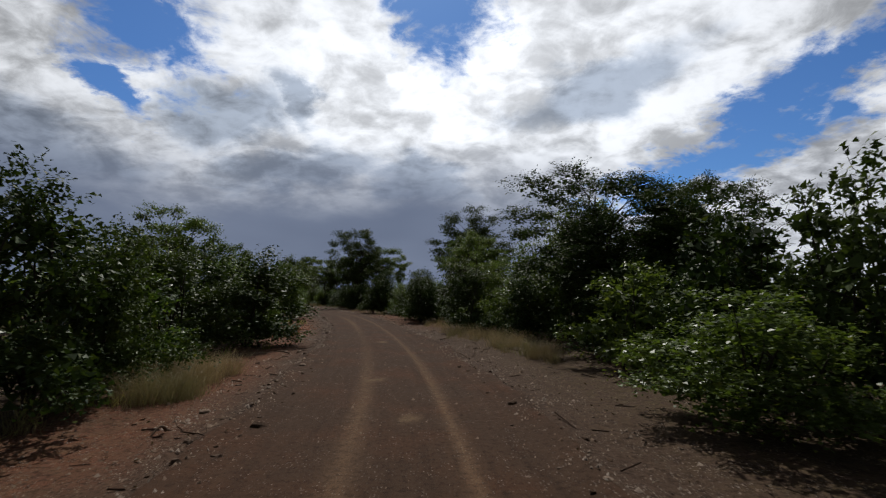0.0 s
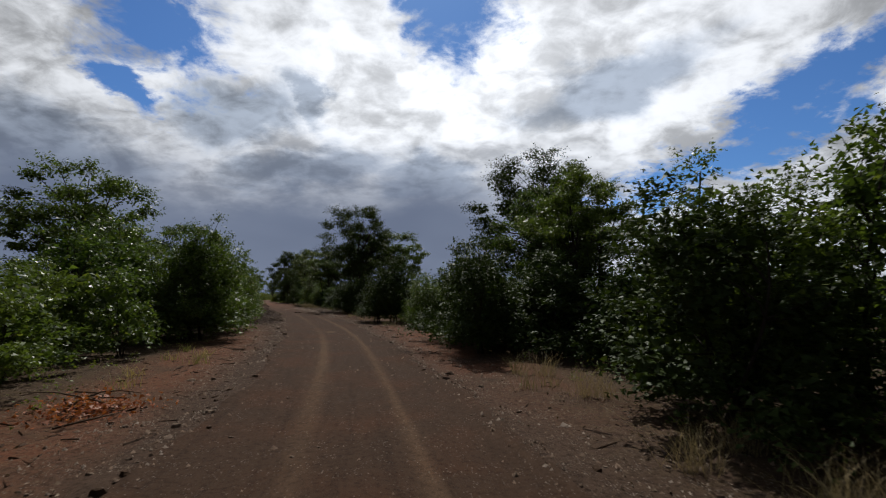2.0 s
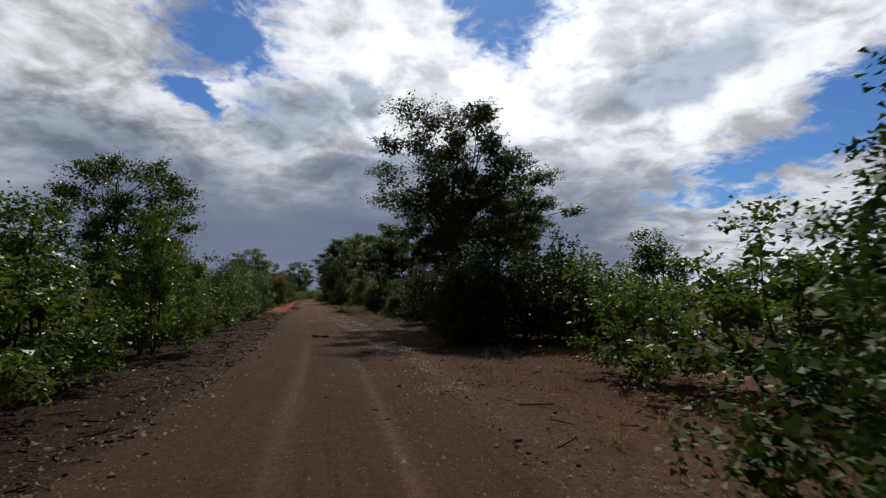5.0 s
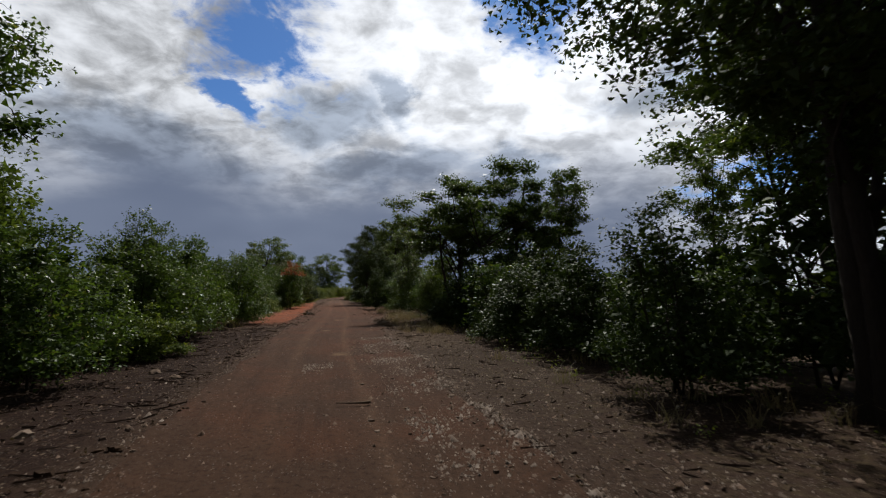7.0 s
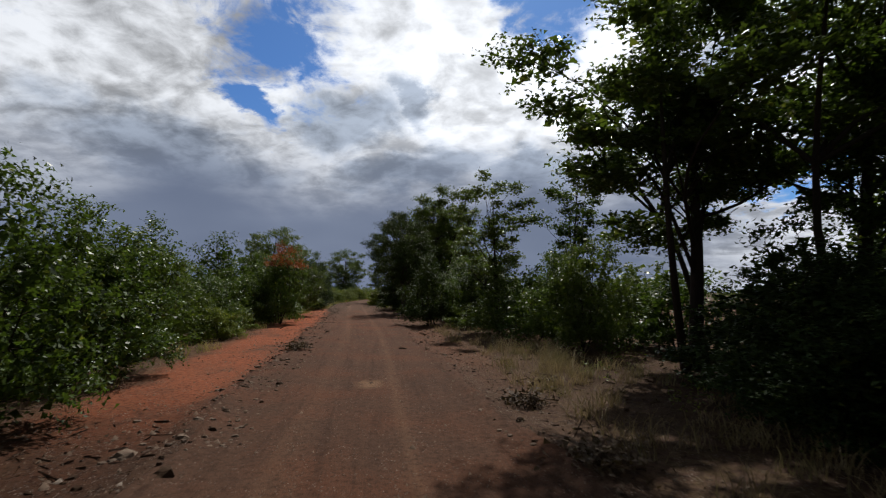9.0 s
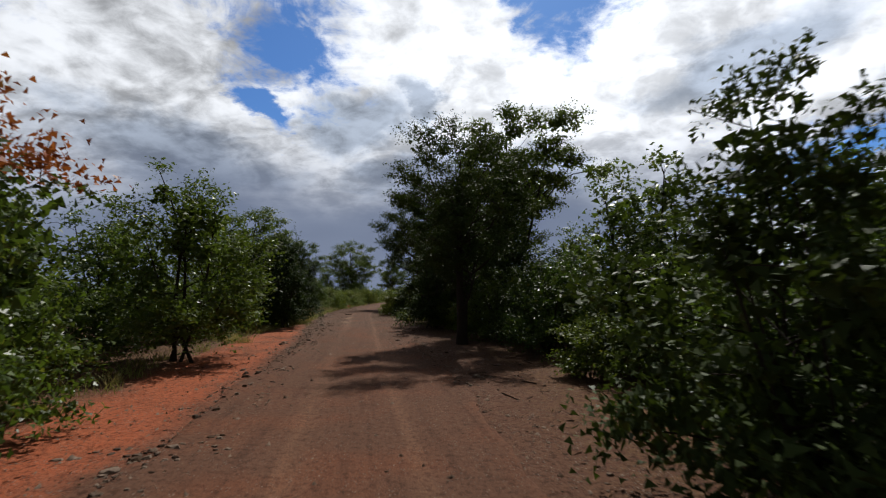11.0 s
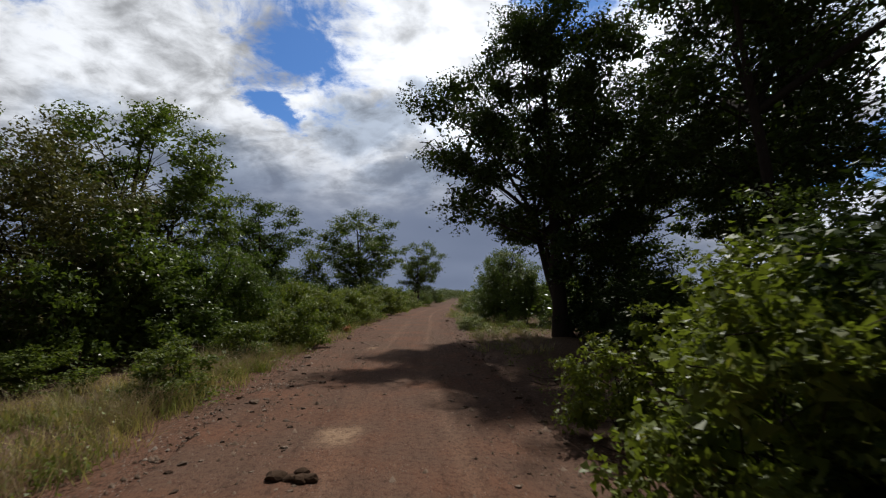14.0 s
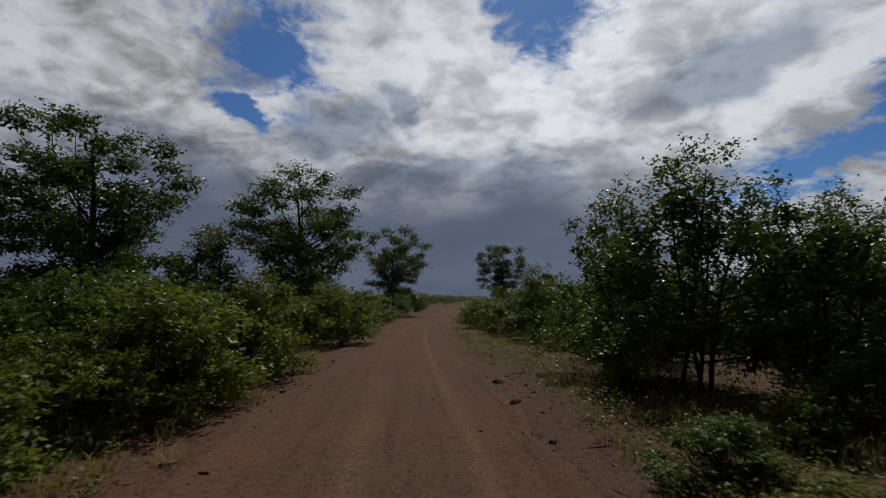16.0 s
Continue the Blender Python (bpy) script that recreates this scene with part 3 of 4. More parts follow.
def grow(kind, seed, red_top=False, sparse=False):
    """A thing: trunk, limbs and crown of one tree or bush at the origin. sparse: fewer, larger leaves, for one that stands back."""
    rng = np.random.default_rng(seed)
    h, w, foot, stems, lobes, count, leaf, closed, girth = SPEC[kind]
    if sparse:
        count, leaf = int(count * 0.46), leaf * 1.42
    tall = kind in TREES
    root = new({"tall": "tree", "grand": "tree", "broad": "tree", "open": "tree", "mid": "small_tree", "slim": "slender_tree"}.get(kind, "bush"))
    c, r = clump_places(kind, rng)
    lead = None
    if tall:
        tip = np.array([rng.normal() * 0.05 * w, rng.normal() * 0.05 * w, 0.86 * h])
        lead = bend(rng, np.array([0, 0, -0.15]), tip, 12, 0.016 * h)
        tv, tf = tube(lead, girth * np.array([1.5, 1.05, 0.95, 0.88, 0.80, 0.70, 0.6, 0.5, 0.4, 0.3, 0.2, 0.1]), 9)
        trunk = new("trunk", mesh_of("trunk", tv, tf, M_BARK, True))
        trunk.parent = root
    order = np.argsort(c[:, 2])
    groups = np.array_split(order if tall else order[rng.permutation(lobes)], (6 if kind == "slim" else 9) if tall else stems)
    for n, g in enumerate(groups):
        g = g[np.argsort(c[g, 2])]
        pieces = []
        if tall:
            at = max(2, min(9, int((c[g, 2].mean() / h * 0.6) * 13)))
            start, thick = lead[at], girth * rng.uniform(0.34, 0.5) * (1 - 0.06 * at)
            if n in (3, 5)[: stems - 1]:      # a second stem from the root
                start, thick = np.array([girth * (1.3 if n == 3 else -1.2), girth * (0.6 if n == 3 else -0.9), -0.12]), girth * 0.72
        else:
            start, thick = np.array([rng.normal() * 0.04 * w, rng.normal() * 0.04 * w, -0.08]), girth * rng.uniform(0.6, 1.0)
        main = bend(rng, start, c[g[-1]], 7, 0.035 * h)
        pieces.append(tube(main, np.linspace(thick, thick * 0.22, 7), 6 if tall else 4))
        for k in g[:-1]:
            j = min(5, max(1, int(np.argmin(np.abs(main[:, 2] - c[k, 2] * 0.72)))))
            pieces.append(tube(bend(rng, main[j], c[k], 4, 0.03 * h), np.linspace(thick * 0.5, thick * 0.15, 4), 4 if tall else 3))
        for k in g:
            for _ in range(4 if tall else 0 if kind == "hedge" else 1):
                q = rng.normal(size=3)
                q[2] = abs(q[2]) * 0.8
                q /= np.linalg.norm(q)
                pieces.append(tube(bend(rng, c[k] - r[k] * [0, 0, 0.2], c[k] + q * r[k] * 0.95, 3, 0.02 * h), np.array([0.14, 0.1, 0.05]) * thick + 0.003, 3))
        lv, lf = joined(pieces)
        limb = new("limb" if tall else "stem", mesh_of("limb", lv, lf, M_BARK, True))
        limb.parent = root
    # leaves on twigs round every clump
    heart = np.array([0, 0, 0.5 * (1 + foot) * h if tall else 0.3 * h])
    spots = []
    share = np.prod(r, 1) ** (2 / 3)
    share = share / share.sum()
    for k in range(lobes):
        axis = (c[k] - heart) / (np.linalg.norm(c[k] - heart) + 1e-6)
        spots.append(sprays(rng, c[k], r[k], axis, int(count * share[k])))
    if kind == "spiky":
        for _ in range(30):
            k = rng.integers(lobes // 2, lobes)
            base = c[k] + rng.normal(size=3) * r[k] * 0.5
            tip = base + np.array([rng.normal() * 0.3, rng.normal() * 0.3, rng.uniform(0.7, 1.5)])
            t = rng.random((34, 1))
            spots.append(base * (1 - t) + tip * t + rng.normal(size=(34, 3)) * 0.045)
    p = np.concatenate(spots)
    p = p[p[:, 2] > 0.02 * h]
    if red_top:
        crown_p, red_p = p[p[:, 2] < 0.70 * h], p[p[:, 2] >= 0.70 * h]
        v, f = leaves(rng, red_p, leaf)
        crown = new("dry_top", mesh_of("dry_top", v, f, M_LEAF_RED))
        crown.parent = root
        tagged(crown, "rust-red dying leaves", kind="stuff")
        p = crown_p
    # dense sprays deep inside, which close the crown
    k = rng.integers(0, lobes, int(count * closed * 1.25))
    inward = 0.05 if tall else 0.2
    deep = heart * inward + c[k] * (1 - inward) + np.clip(rng.normal(size=(len(k), 3)), -1.5, 1.5) * r[k] * 0.34
    deep = deep[deep[:, 2] > 0.05 * h]
    v, f = joined([leaves(rng, p, leaf), leaves(rng, deep, leaf * 1.8, 0.3, 0.2)])
    crown = new("crown", mesh_of("crown", v, f, FOLIAGE[kind]))
    crown.parent = root
    return root


TAGS = {
    "open": ("green tree with open airy crown and several trunks", "tree"),
    "hedge": ("green leafy bush in the roadside hedge", "bush"),
    "tall": ("tall dark-green bush tree with open crown and grey trunk", "tree"),
    "mid": ("small leafy green tree with several stems", "tree"),
    "slim": ("slender open tree with sparse green leaves", "tree"),
    "shrub": ("green leafy bush growing on the road verge", "bush"),
    "dark": ("dense dark-green thicket bush beside the dirt road", "bush"),
    "low": ("low fresh-green shrub at the road's edge", "shrub"),
    "spiky": ("thorny dark-green bush with thin upright shoots", "bush"),
    "brown": ("large brownish-green bush with drying leaves", "bush"),
    "grand": ("large dark-green spreading tree with dense crown", "tree"),
    "broad": ("huge dark tree whose low branches overhang the road verge", "tree"),
}
STOCK = {}
for kind, variants in (("tall", 4), ("mid", 5), ("slim", 3), ("shrub", 5), ("dark", 3), ("low", 3), ("spiky", 2), ("brown", 1), ("grand", 3), ("broad", 1), ("open", 3), ("hedge", 5)):
    STOCK[kind] = [grow(kind, 17 * n + 101 * len(kind) + 7) for n in range(variants)]
    if kind in ("mid", "shrub", "dark", "low"):
        STOCK[kind + "_back"] = [grow(kind, 23 * n + 67 * len(kind) + 5, sparse=True) for n in range(variants)]
STOCK["redbush"] = [grow("shrub", 4242, True)]
TAGS["redbush"] = ("green bush with a rust-red dying top", "bush")
LEAST = {"open": 0.7, "tall": 0.74, "mid": 0.84, "slim": 0.46, "shrub": 0.86, "dark": 0.8, "low": 1.3, "spiky": 0.66, "brown": 1.0, "grand": 0.75, "broad": 0.7, "hedge": 1.1, "redbush": 0.8}
used, STANDS = {}, []
pick = random.Random(5)


def plant(kind, x, y, height, width):
    """One tree or bush of that height and crown width, rooted at x, y."""
    spec = SPEC["shrub" if kind == "redbush" else kind]
    width = max(width, height * LEAST[kind])
    pick = random.Random(round(x * 10) * 7919 + round(y * 10))
    stock = kind
    if kind + "_back" in STOCK and (y > 200 or np.min(np.hypot(_X - x, _Y - y)) > 7.6):
        stock = kind + "_back"
    n = pick.randrange(len(STOCK[stock]))
    sx, sz = width / spec[1] * pick.uniform(0.95, 1.06), height / spec[0]
    m = pose(x, y, -0.02, pick.uniform(-3, 3), pick.uniform(-3, 3), pick.uniform(0, 360)) @ Matrix.Diagonal((sx, sx * pick.uniform(0.92, 1.08), sz, 1))
    first = STOCK[stock][n]
    if (stock, n) in used:
        ob = copy_thing(first, m @ Matrix.Diagonal([1 / v for v in first.scale] + [1]))
    else:
        ob = first
        ob.matrix_basis = m
        used[stock, n] = True
    tagged(ob, *TAGS[kind], group={"tall": "tall trees", "grand": "tall trees", "broad": "tall trees", "open": "tall trees", "mid": "small trees", "slim": "slender trees", "low": "low shrubs"}.get(kind, "roadside bushes"))
    STANDS.append((x, y, width))
    return ob


plant('shrub', 4.6, 7.2, 2.1, 3.7)
plant('dark', 7.5, 8.6, 4.8, 3.8)
plant('dark', -6.4, 7.9, 4.4, 3.4)
plant('dark', -6.8, 10.0, 3.6, 3.0)
plant('dark', 2.2, 28.1, 4.0, 4.6)
plant('mid', 3.0, 29.3, 4.7, 3.2)
plant('dark', 1.2, 37.0, 3.6, 4.2)
plant('shrub', -14.3, 34.8, 3.1, 2.8)
plant('mid', -13.0, 41.7, 5.6, 3.1)
plant('dark', -1.1, 45.6, 3.7, 2.4)
plant('shrub', -13.5, 42.2, 4.3, 7.0)
plant('grand', 4.6, 53.0, 12.0, 9.8)
plant('shrub', -1.6, 50.6, 3.7, 2.9)
plant('shrub', -14.4, 47.0, 5.0, 3.4)
plant('shrub', -3.4, 51.2, 3.4, 3.4)
plant('shrub', 0.4, 47.6, 3.6, 3.6)
plant('dark', -1.6, 47.8, 3.2, 3.0)
plant('shrub', -3.7, 54.5, 2.9, 3.0)
plant('dark', -6.1, 57.5, 5.3, 4.3)
plant('shrub', -17.2, 55.7, 5.0, 4.6)
plant('shrub', -16.6, 50.8, 4.4, 4.4)
plant('shrub', -18.8, 59.2, 4.2, 4.2)
plant('shrub', -20.2, 62.8, 4.0, 4.2)
plant('shrub', -21.4, 67.9, 4.8, 3.4)
plant('dark', -11.8, 71.8, 3.9, 2.9)
plant('dark', -8.0, 74.2, 4.6, 2.8)
plant('dark', -9.0, 75.2, 4.2, 2.6)
plant('shrub', -24.3, 74.2, 2.9, 2.5)
plant('shrub', -25.3, 77.8, 3.2, 2.8)
plant('dark', -15.2, 84.3, 3.8, 3.6)
plant('shrub', -27.6, 82.2, 3.4, 3.8)
plant('shrub', -14.8, 90.3, 2.3, 2.8)
plant('shrub', -30.2, 88.4, 3.6, 4.2)
plant('shrub', -29.0, 85.2, 3.0, 3.6)
plant('low', -28.2, 86.6, 1.5, 2.4)
plant('shrub', -31.6, 91.2, 3.4, 3.8)
plant('mid', -31.8, 89.7, 4.9, 2.3)
plant('shrub', -32.6, 92.8, 4.4, 1.8)
plant('slim', -7.8, 104.2, 11.6, 5.3)
plant('shrub', -33.5, 95.8, 4.4, 1.7)
plant('slim', -16.3, 105.1, 9.5, 3.5)
plant('dark', -22.2, 103.6, 2.8, 3.8)
plant('shrub', -34.2, 99.6, 4.0, 3.4)
plant('shrub', -36.4, 94.5, 4.6, 4.2)
plant('shrub', -36.6, 98.8, 4.4, 4.2)
plant('shrub', -37.4, 103.4, 4.2, 4.2)
plant('shrub', -38.8, 107.0, 3.8, 4.0)
plant('shrub', -36.0, 103.4, 3.0, 3.2)
plant('shrub', -25.4, 110.7, 3.8, 2.7)
plant('shrub', -25.9, 111.9, 3.4, 3.0)
plant('shrub', -25.8, 118.0, 4.0, 2.5)
plant('shrub', -27.3, 119.1, 2.9, 2.7)
plant('dark', -33.1, 121.5, 4.2, 3.0)
plant('shrub', -30.4, 122.6, 4.1, 3.3)
plant('shrub', -30.1, 123.4, 3.4, 3.1)
plant('redbush', -41.9, 120.4, 4.8, 1.6)
plant('shrub', -43.3, 121.9, 4.5, 2.7)
plant('mid', -45.4, 128.6, 6.0, 3.3)
plant('shrub', -40.8, 142.2, 2.2, 2.7)
plant('dark', -38.7, 145.4, 6.4, 5.2)
plant('spiky', -50.3, 141.7, 5.3, 3.7)
plant('spiky', -51.8, 145.7, 5.2, 2.4)
plant('low', -46.3, 150.9, 0.8, 1.2)
plant('shrub', -56.5, 150.6, 4.2, 2.7)
plant('dark', -47.8, 156.5, 3.1, 3.9)
plant('dark', -41.4, 162.6, 6.2, 5.4)
plant('shrub', -46.8, 161.2, 3.7, 3.4)
plant('low', -57.8, 160.1, 1.1, 2.4)
plant('low', -61.0, 159.9, 0.9, 2.2)
plant('shrub', -62.9, 161.3, 3.3, 3.6)
plant('shrub', -63.2, 164.3, 3.1, 4.5)
plant('low', -60.0, 167.4, 1.3, 1.3)
plant('shrub', -62.0, 167.7, 3.6, 2.3)
plant('low', -59.8, 168.3, 1.8, 1.9)
plant('shrub', -65.2, 171.6, 4.8, 3.4)
plant('low', -63.1, 173.6, 2.7, 3.6)
plant('low', -62.7, 175.1, 2.3, 2.9)
plant('low', -55.6, 177.6, 0.7, 1.8)
plant('low', -55.9, 179.5, 0.7, 1.8)
plant('low', -64.0, 179.2, 1.7, 2.1)
plant('tall', -77.2, 176.3, 13.9, 12.4)
plant('low', -64.0, 181.4, 2.3, 3.5)
plant('shrub', -51.3, 185.4, 3.5, 2.1)
plant('low', -65.1, 182.5, 2.4, 2.8)
plant('shrub', -56.0, 187.1, 4.5, 3.8)
plant('low', -65.2, 185.6, 2.7, 2.7)
plant('shrub', -55.2, 190.5, 3.7, 3.7)
plant('low', -66.2, 193.4, 2.7, 3.6)
plant('shrub', -58.1, 197.3, 3.6, 3.7)
plant('tall', -81.2, 194.8, 12.0, 10.4)
plant('mid', -77.1, 200.3, 6.6, 3.4)
plant('tall', -76.4, 210.4, 12.6, 11.4)
plant('tall', -64.6, 259.0, 11.1, 8.8)
plant('tall', -74.9, 229.2, 10.6, 7.4)
plant('slim', -73.2, 165.5, 10.4, 4.8)
plant('dark', -7.2, 56.6, 4.0, 3.6)
plant('low', -69.8, 205.0, 2.6, 3.6)
plant('grand', -38.8, 135.2, 8.4, 5.4)
plant('open', -38.1, 146.6, 13.8, 7.4)
plant('grand', -12.7, 82.9, 13.4, 9.6)
plant('dark', -16.4, 89.6, 3.4, 3.6)
plant('dark', -18.6, 93.2, 3.0, 3.4)
plant('dark', -14.8, 88.2, 3.0, 3.4)
plant('dark', -17.0, 91.6, 3.4, 3.4)
plant('shrub', -14.0, 92.6, 3.2, 4.0)
plant('shrub', -13.0, 89.2, 2.8, 3.6)
plant('grand', -41.0, 145.0, 7.6, 5.8)
plant('open', -19.4, 107.2, 10.6, 8.6)
plant('mid', -17.4, 109.4, 6.2, 5.2)
plant('open', -22.8, 107.9, 9.8, 9.0)
plant('dark', -7.2, 19.0, 4.0, 5.0)
plant('mid', -55.2, 148.4, 4.6, 3.6)
plant('dark', -42.4, 147.2, 5.6, 5.0)
plant('dark', -42.0, 150.5, 7.0, 5.6)
plant('dark', -41.8, 142.6, 5.0, 4.4)
plant('dark', -48.0, 177.0, 3.0, 3.4)
plant('dark', -45.5, 180.5, 3.2, 3.6)
plant('open', -43.0, 177.0, 11.0, 8.5)
plant('dark', -44.0, 172.5, 3.4, 3.6)
plant('tall', -35.3, 83.1, 11.0, 8.0)
plant('slim', -28.7, 117.6, 7.7, 4.4)
plant('tall', -48.0, 179.0, 11.0, 8.5)
plant('dark', -46.5, 176.5, 3.6, 4.2)
plant('dark', -49.5, 182.5, 3.0, 3.6)
plant('low', -59.8, 164.9, 1.2, 2.0)
plant('low', -61.3, 167.6, 1.5, 2.5)
plant('low', -61.5, 171.1, 1.6, 2.7)
plant('low', -63.5, 173.7, 2.0, 3.4)
plant('low', -63.0, 177.0, 1.6, 2.7)
plant('low', -65.4, 180.9, 2.0, 3.4)
plant('low', -65.7, 186.1, 1.7, 2.9)
plant('low', -68.1, 189.0, 2.2, 3.7)
plant('low', -68.0, 193.7, 2.0, 3.4)
plant('low', -69.6, 197.4, 2.3, 3.9)
plant('low', -68.7, 201.8, 1.8, 3.1)
plant('low', -70.2, 206.6, 1.9, 3.2)
plant('low', -70.9, 211.6, 1.8, 3.1)
plant('low', -72.0, 216.4, 2.2, 3.7)
plant('low', -61.5, 206.0, 1.9, 3.2)
plant('low', -62.8, 211.8, 2.0, 3.4)
plant('low', -63.4, 217.8, 2.2, 3.7)
plant('low', -60.0, 200.2, 1.8, 3.1)
plant('dark', -21.2, 100.8, 3.4, 4.0)
plant('dark', -19.7, 99.7, 4.2, 4.6)
plant('dark', -18.0, 100.6, 5.0, 5.0)
plant('dark', -20.2, 107.7, 4.0, 4.0)
plant('grand', 7.0, 20.6, 7.2, 8.2)
plant('mid', 11.4, 21.9, 7.2, 6.0)
plant('dark', 6.8, 10.4, 4.5, 4.2)
plant('dark', -8.6, 16.5, 4.0, 4.4)
plant('dark', -9.6, 21.6, 4.2, 4.4)
plant('shrub', -10.2, 25.0, 3.8, 4.2)
plant('shrub', -11.6, 29.2, 3.6, 4.2)
plant('mid', -15.2, 24.0, 5.4, 5.2)
plant('tall', -32.4, 60.2, 13.4, 13.0)
plant('mid', -15.5, 38.5, 4.8, 4.6)
plant('mid', -17.8, 44.6, 6.0, 5.6)
plant('mid', -20.8, 50.2, 6.4, 6.0)
plant('open', 3.5, 39.8, 7.4, 5.2)
plant('open', 2.6, 44.4, 7.8, 5.4)
plant('dark', 2.8, 34.4, 3.4, 3.8)
plant('dark', -0.9, 39.6, 4.2, 3.6)
plant('dark', -0.6, 41.8, 4.3, 4.2)
plant('broad', -51.0, 174.8, 16.0, 12.2)
plant('grand', -43.9, 168.6, 16.0, 10.6)
plant('shrub', -43.6, 115.0, 3.2, 3.6)
plant('shrub', -43.0, 117.6, 3.3, 3.6)
plant('mid', -54.6, 184.9, 5.4, 4.9)
plant('mid', -53.2, 182.8, 4.1, 4.0)
plant('shrub', -70.4, 186.0, 3.0, 3.6)
plant('brown', -65.5, 162.8, 7.3, 8.4)
plant('mid', -50.4, 136.9, 5.0, 4.2)
plant('shrub', -40.2, 110.0, 3.1, 3.4)
plant('mid', -33.4, 85.6, 6.6, 4.6)
plant('shrub', -19.3, 97.6, 3.3, 4.0)
plant('dark', -18.2, 95.0, 3.4, 4.0)
plant('dark', -16.6, 94.2, 3.8, 4.2)
plant('dark', -12.1, 89.2, 3.8, 4.0)
plant('dark', -12.2, 85.3, 5.0, 4.6)
plant('dark', -11.4, 81.4, 4.8, 4.2)
plant('dark', -9.4, 82.6, 4.4, 4.4)
plant('open', -10.1, 87.9, 11.0, 8.3)
plant('shrub', -23.7, 113.5, 3.0, 3.6)
plant('shrub', -22.5, 111.4, 3.2, 3.8)
plant('mid', 5.4, 29.6, 5.4, 4.4)
plant('mid', 7.4, 26.2, 7.4, 6.2)
plant('dark', 4.5, 23.7, 3.4, 3.6)
plant('shrub', 3.8, 25.4, 3.0, 3.2)
plant('dark', -50.0, 175.8, 3.8, 4.0)
plant('shrub', -63.3, 166.3, 3.8, 4.6)
plant('shrub', -63.2, 163.2, 4.4, 5.0)
plant('shrub', -28.5, 117.0, 3.2, 3.8)
plant('low', -30.6, 119.5, 1.3, 2.2)
plant('dark', -29.7, 121.8, 3.6, 4.0)
plant('shrub', -32.0, 123.8, 3.0, 3.6)
plant('mid', -29.7, 126.0, 4.4, 4.4)
plant('shrub', -32.7, 127.2, 3.4, 4.0)
plant('low', -34.5, 128.7, 1.5, 2.4)
plant('dark', -33.2, 130.6, 4.0, 4.4)
plant('mid', -32.1, 133.0, 6.4, 5.6)
plant('shrub', -35.6, 133.0, 3.3, 3.8)
plant('dark', -35.8, 135.6, 3.8, 4.2)
plant('shrub', -37.7, 137.1, 3.0, 3.6)
plant('dark', -37.2, 139.8, 5.4, 4.8)
plant('low', -39.5, 140.7, 1.6, 2.6)
plant('mid', -42.4, 111.0, 5.0, 4.6)
plant('mid', -46.2, 121.2, 5.6, 5.0)
plant('mid', -50.0, 130.5, 5.2, 4.6)
plant('dark', -48.6, 171.2, 2.4, 3.0)
plant('dark', -20.6, 104.8, 2.8, 4.0)
plant('dark', -22.7, 101.6, 1.8, 2.8)
plant('dark', -21.4, 102.8, 2.6, 3.4)
plant('dark', -22.4, 106.2, 2.5, 3.4)
plant('dark', 7.4, 19.0, 4.2, 4.6)
plant('dark', 9.0, 21.4, 4.6, 5.0)
plant('dark', 6.0, 22.6, 4.0, 4.2)
plant('dark', 6.4, 15.6, 3.4, 4.2)
plant('slim', -25.4, 115.8, 7.7, 3.6)
plant('dark', 1.9, 39.3, 4.4, 4.0)
plant('dark', 3.5, 38.6, 3.4, 4.2)
plant('dark', 6.1, 39.1, 3.2, 4.4)
plant('mid', 7.7, 43.2, 5.2, 4.6)
plant('mid', 10.4, 42.2, 5.6, 5.0)
plant('dark', 0.2, 41.0, 3.0, 3.4)
plant('dark', -6.5, 75.6, 3.4, 4.0)
plant('dark', -6.4, 78.1, 3.6, 4.0)
plant('mid', -2.1, 81.8, 5.6, 4.8)
plant('low', -49.0, 156.6, 2.3, 2.4)
plant('low', -48.4, 157.9, 2.6, 2.3)
plant('low', -49.7, 159.1, 1.8, 2.0)
plant('dark', 10.3, 17.9, 4.4, 5.0)
plant('dark', 9.1, 15.4, 3.8, 4.4)
plant('spiky', -52.7, 142.7, 5.3, 4.4)
plant('dark', -53.7, 142.7, 3.4, 4.0)
plant('dark', -41.7, 148.7, 5.4, 4.8)
plant('dark', -41.7, 160.8, 3.4, 4.2)
plant('dark', -41.1, 166.2, 3.8, 4.4)
plant('shrub', -49.4, 192.3, 3.4, 4.0)
plant('mid', -46.7, 190.9, 4.6, 4.4)
plant('shrub', -41.5, 196.1, 3.4, 4.4)
plant('shrub', -47.7, 185.5, 2.8, 3.4)
plant('mid', -45.1, 199.4, 5.0, 5.0)
plant('dark', -2.3, 41.9, 3.4, 2.4)
plant('dark', -48.6, 170.9, 2.8, 3.6)
plant('dark', -47.8, 168.5, 2.8, 3.4)
plant('dark', -48.6, 175.0, 2.6, 3.4)
plant('dark', -44.2, 174.1, 3.4, 4.2)
plant('spiky', -55.3, 144.3, 5.0, 3.6)
plant('shrub', -54.3, 145.6, 4.0, 3.8)
plant('dark', -1.0, 37.4, 4.0, 3.8)
# two bushes added to darken the shaded ground below the big trees
plant('dark', -45.6, 159.4, 2.8, 3.6)
plant('dark', -43.6, 159.0, 3.0, 3.8)
plant('dark', -44.8, 162.2, 4.2, 4.4)
plant('dark', -41.0, 151.0, 6.6, 5.4)
plant('dark', -41.2, 149.4, 5.6, 5.0)
plant('mid', -79.6, 199.4, 5.0, 5.0)
plant('mid', -76.0, 211.6, 5.0, 5.4)
plant('shrub', -83.4, 193.4, 3.6, 4.6)
plant('mid', -73.4, 203.6, 4.2, 4.4)
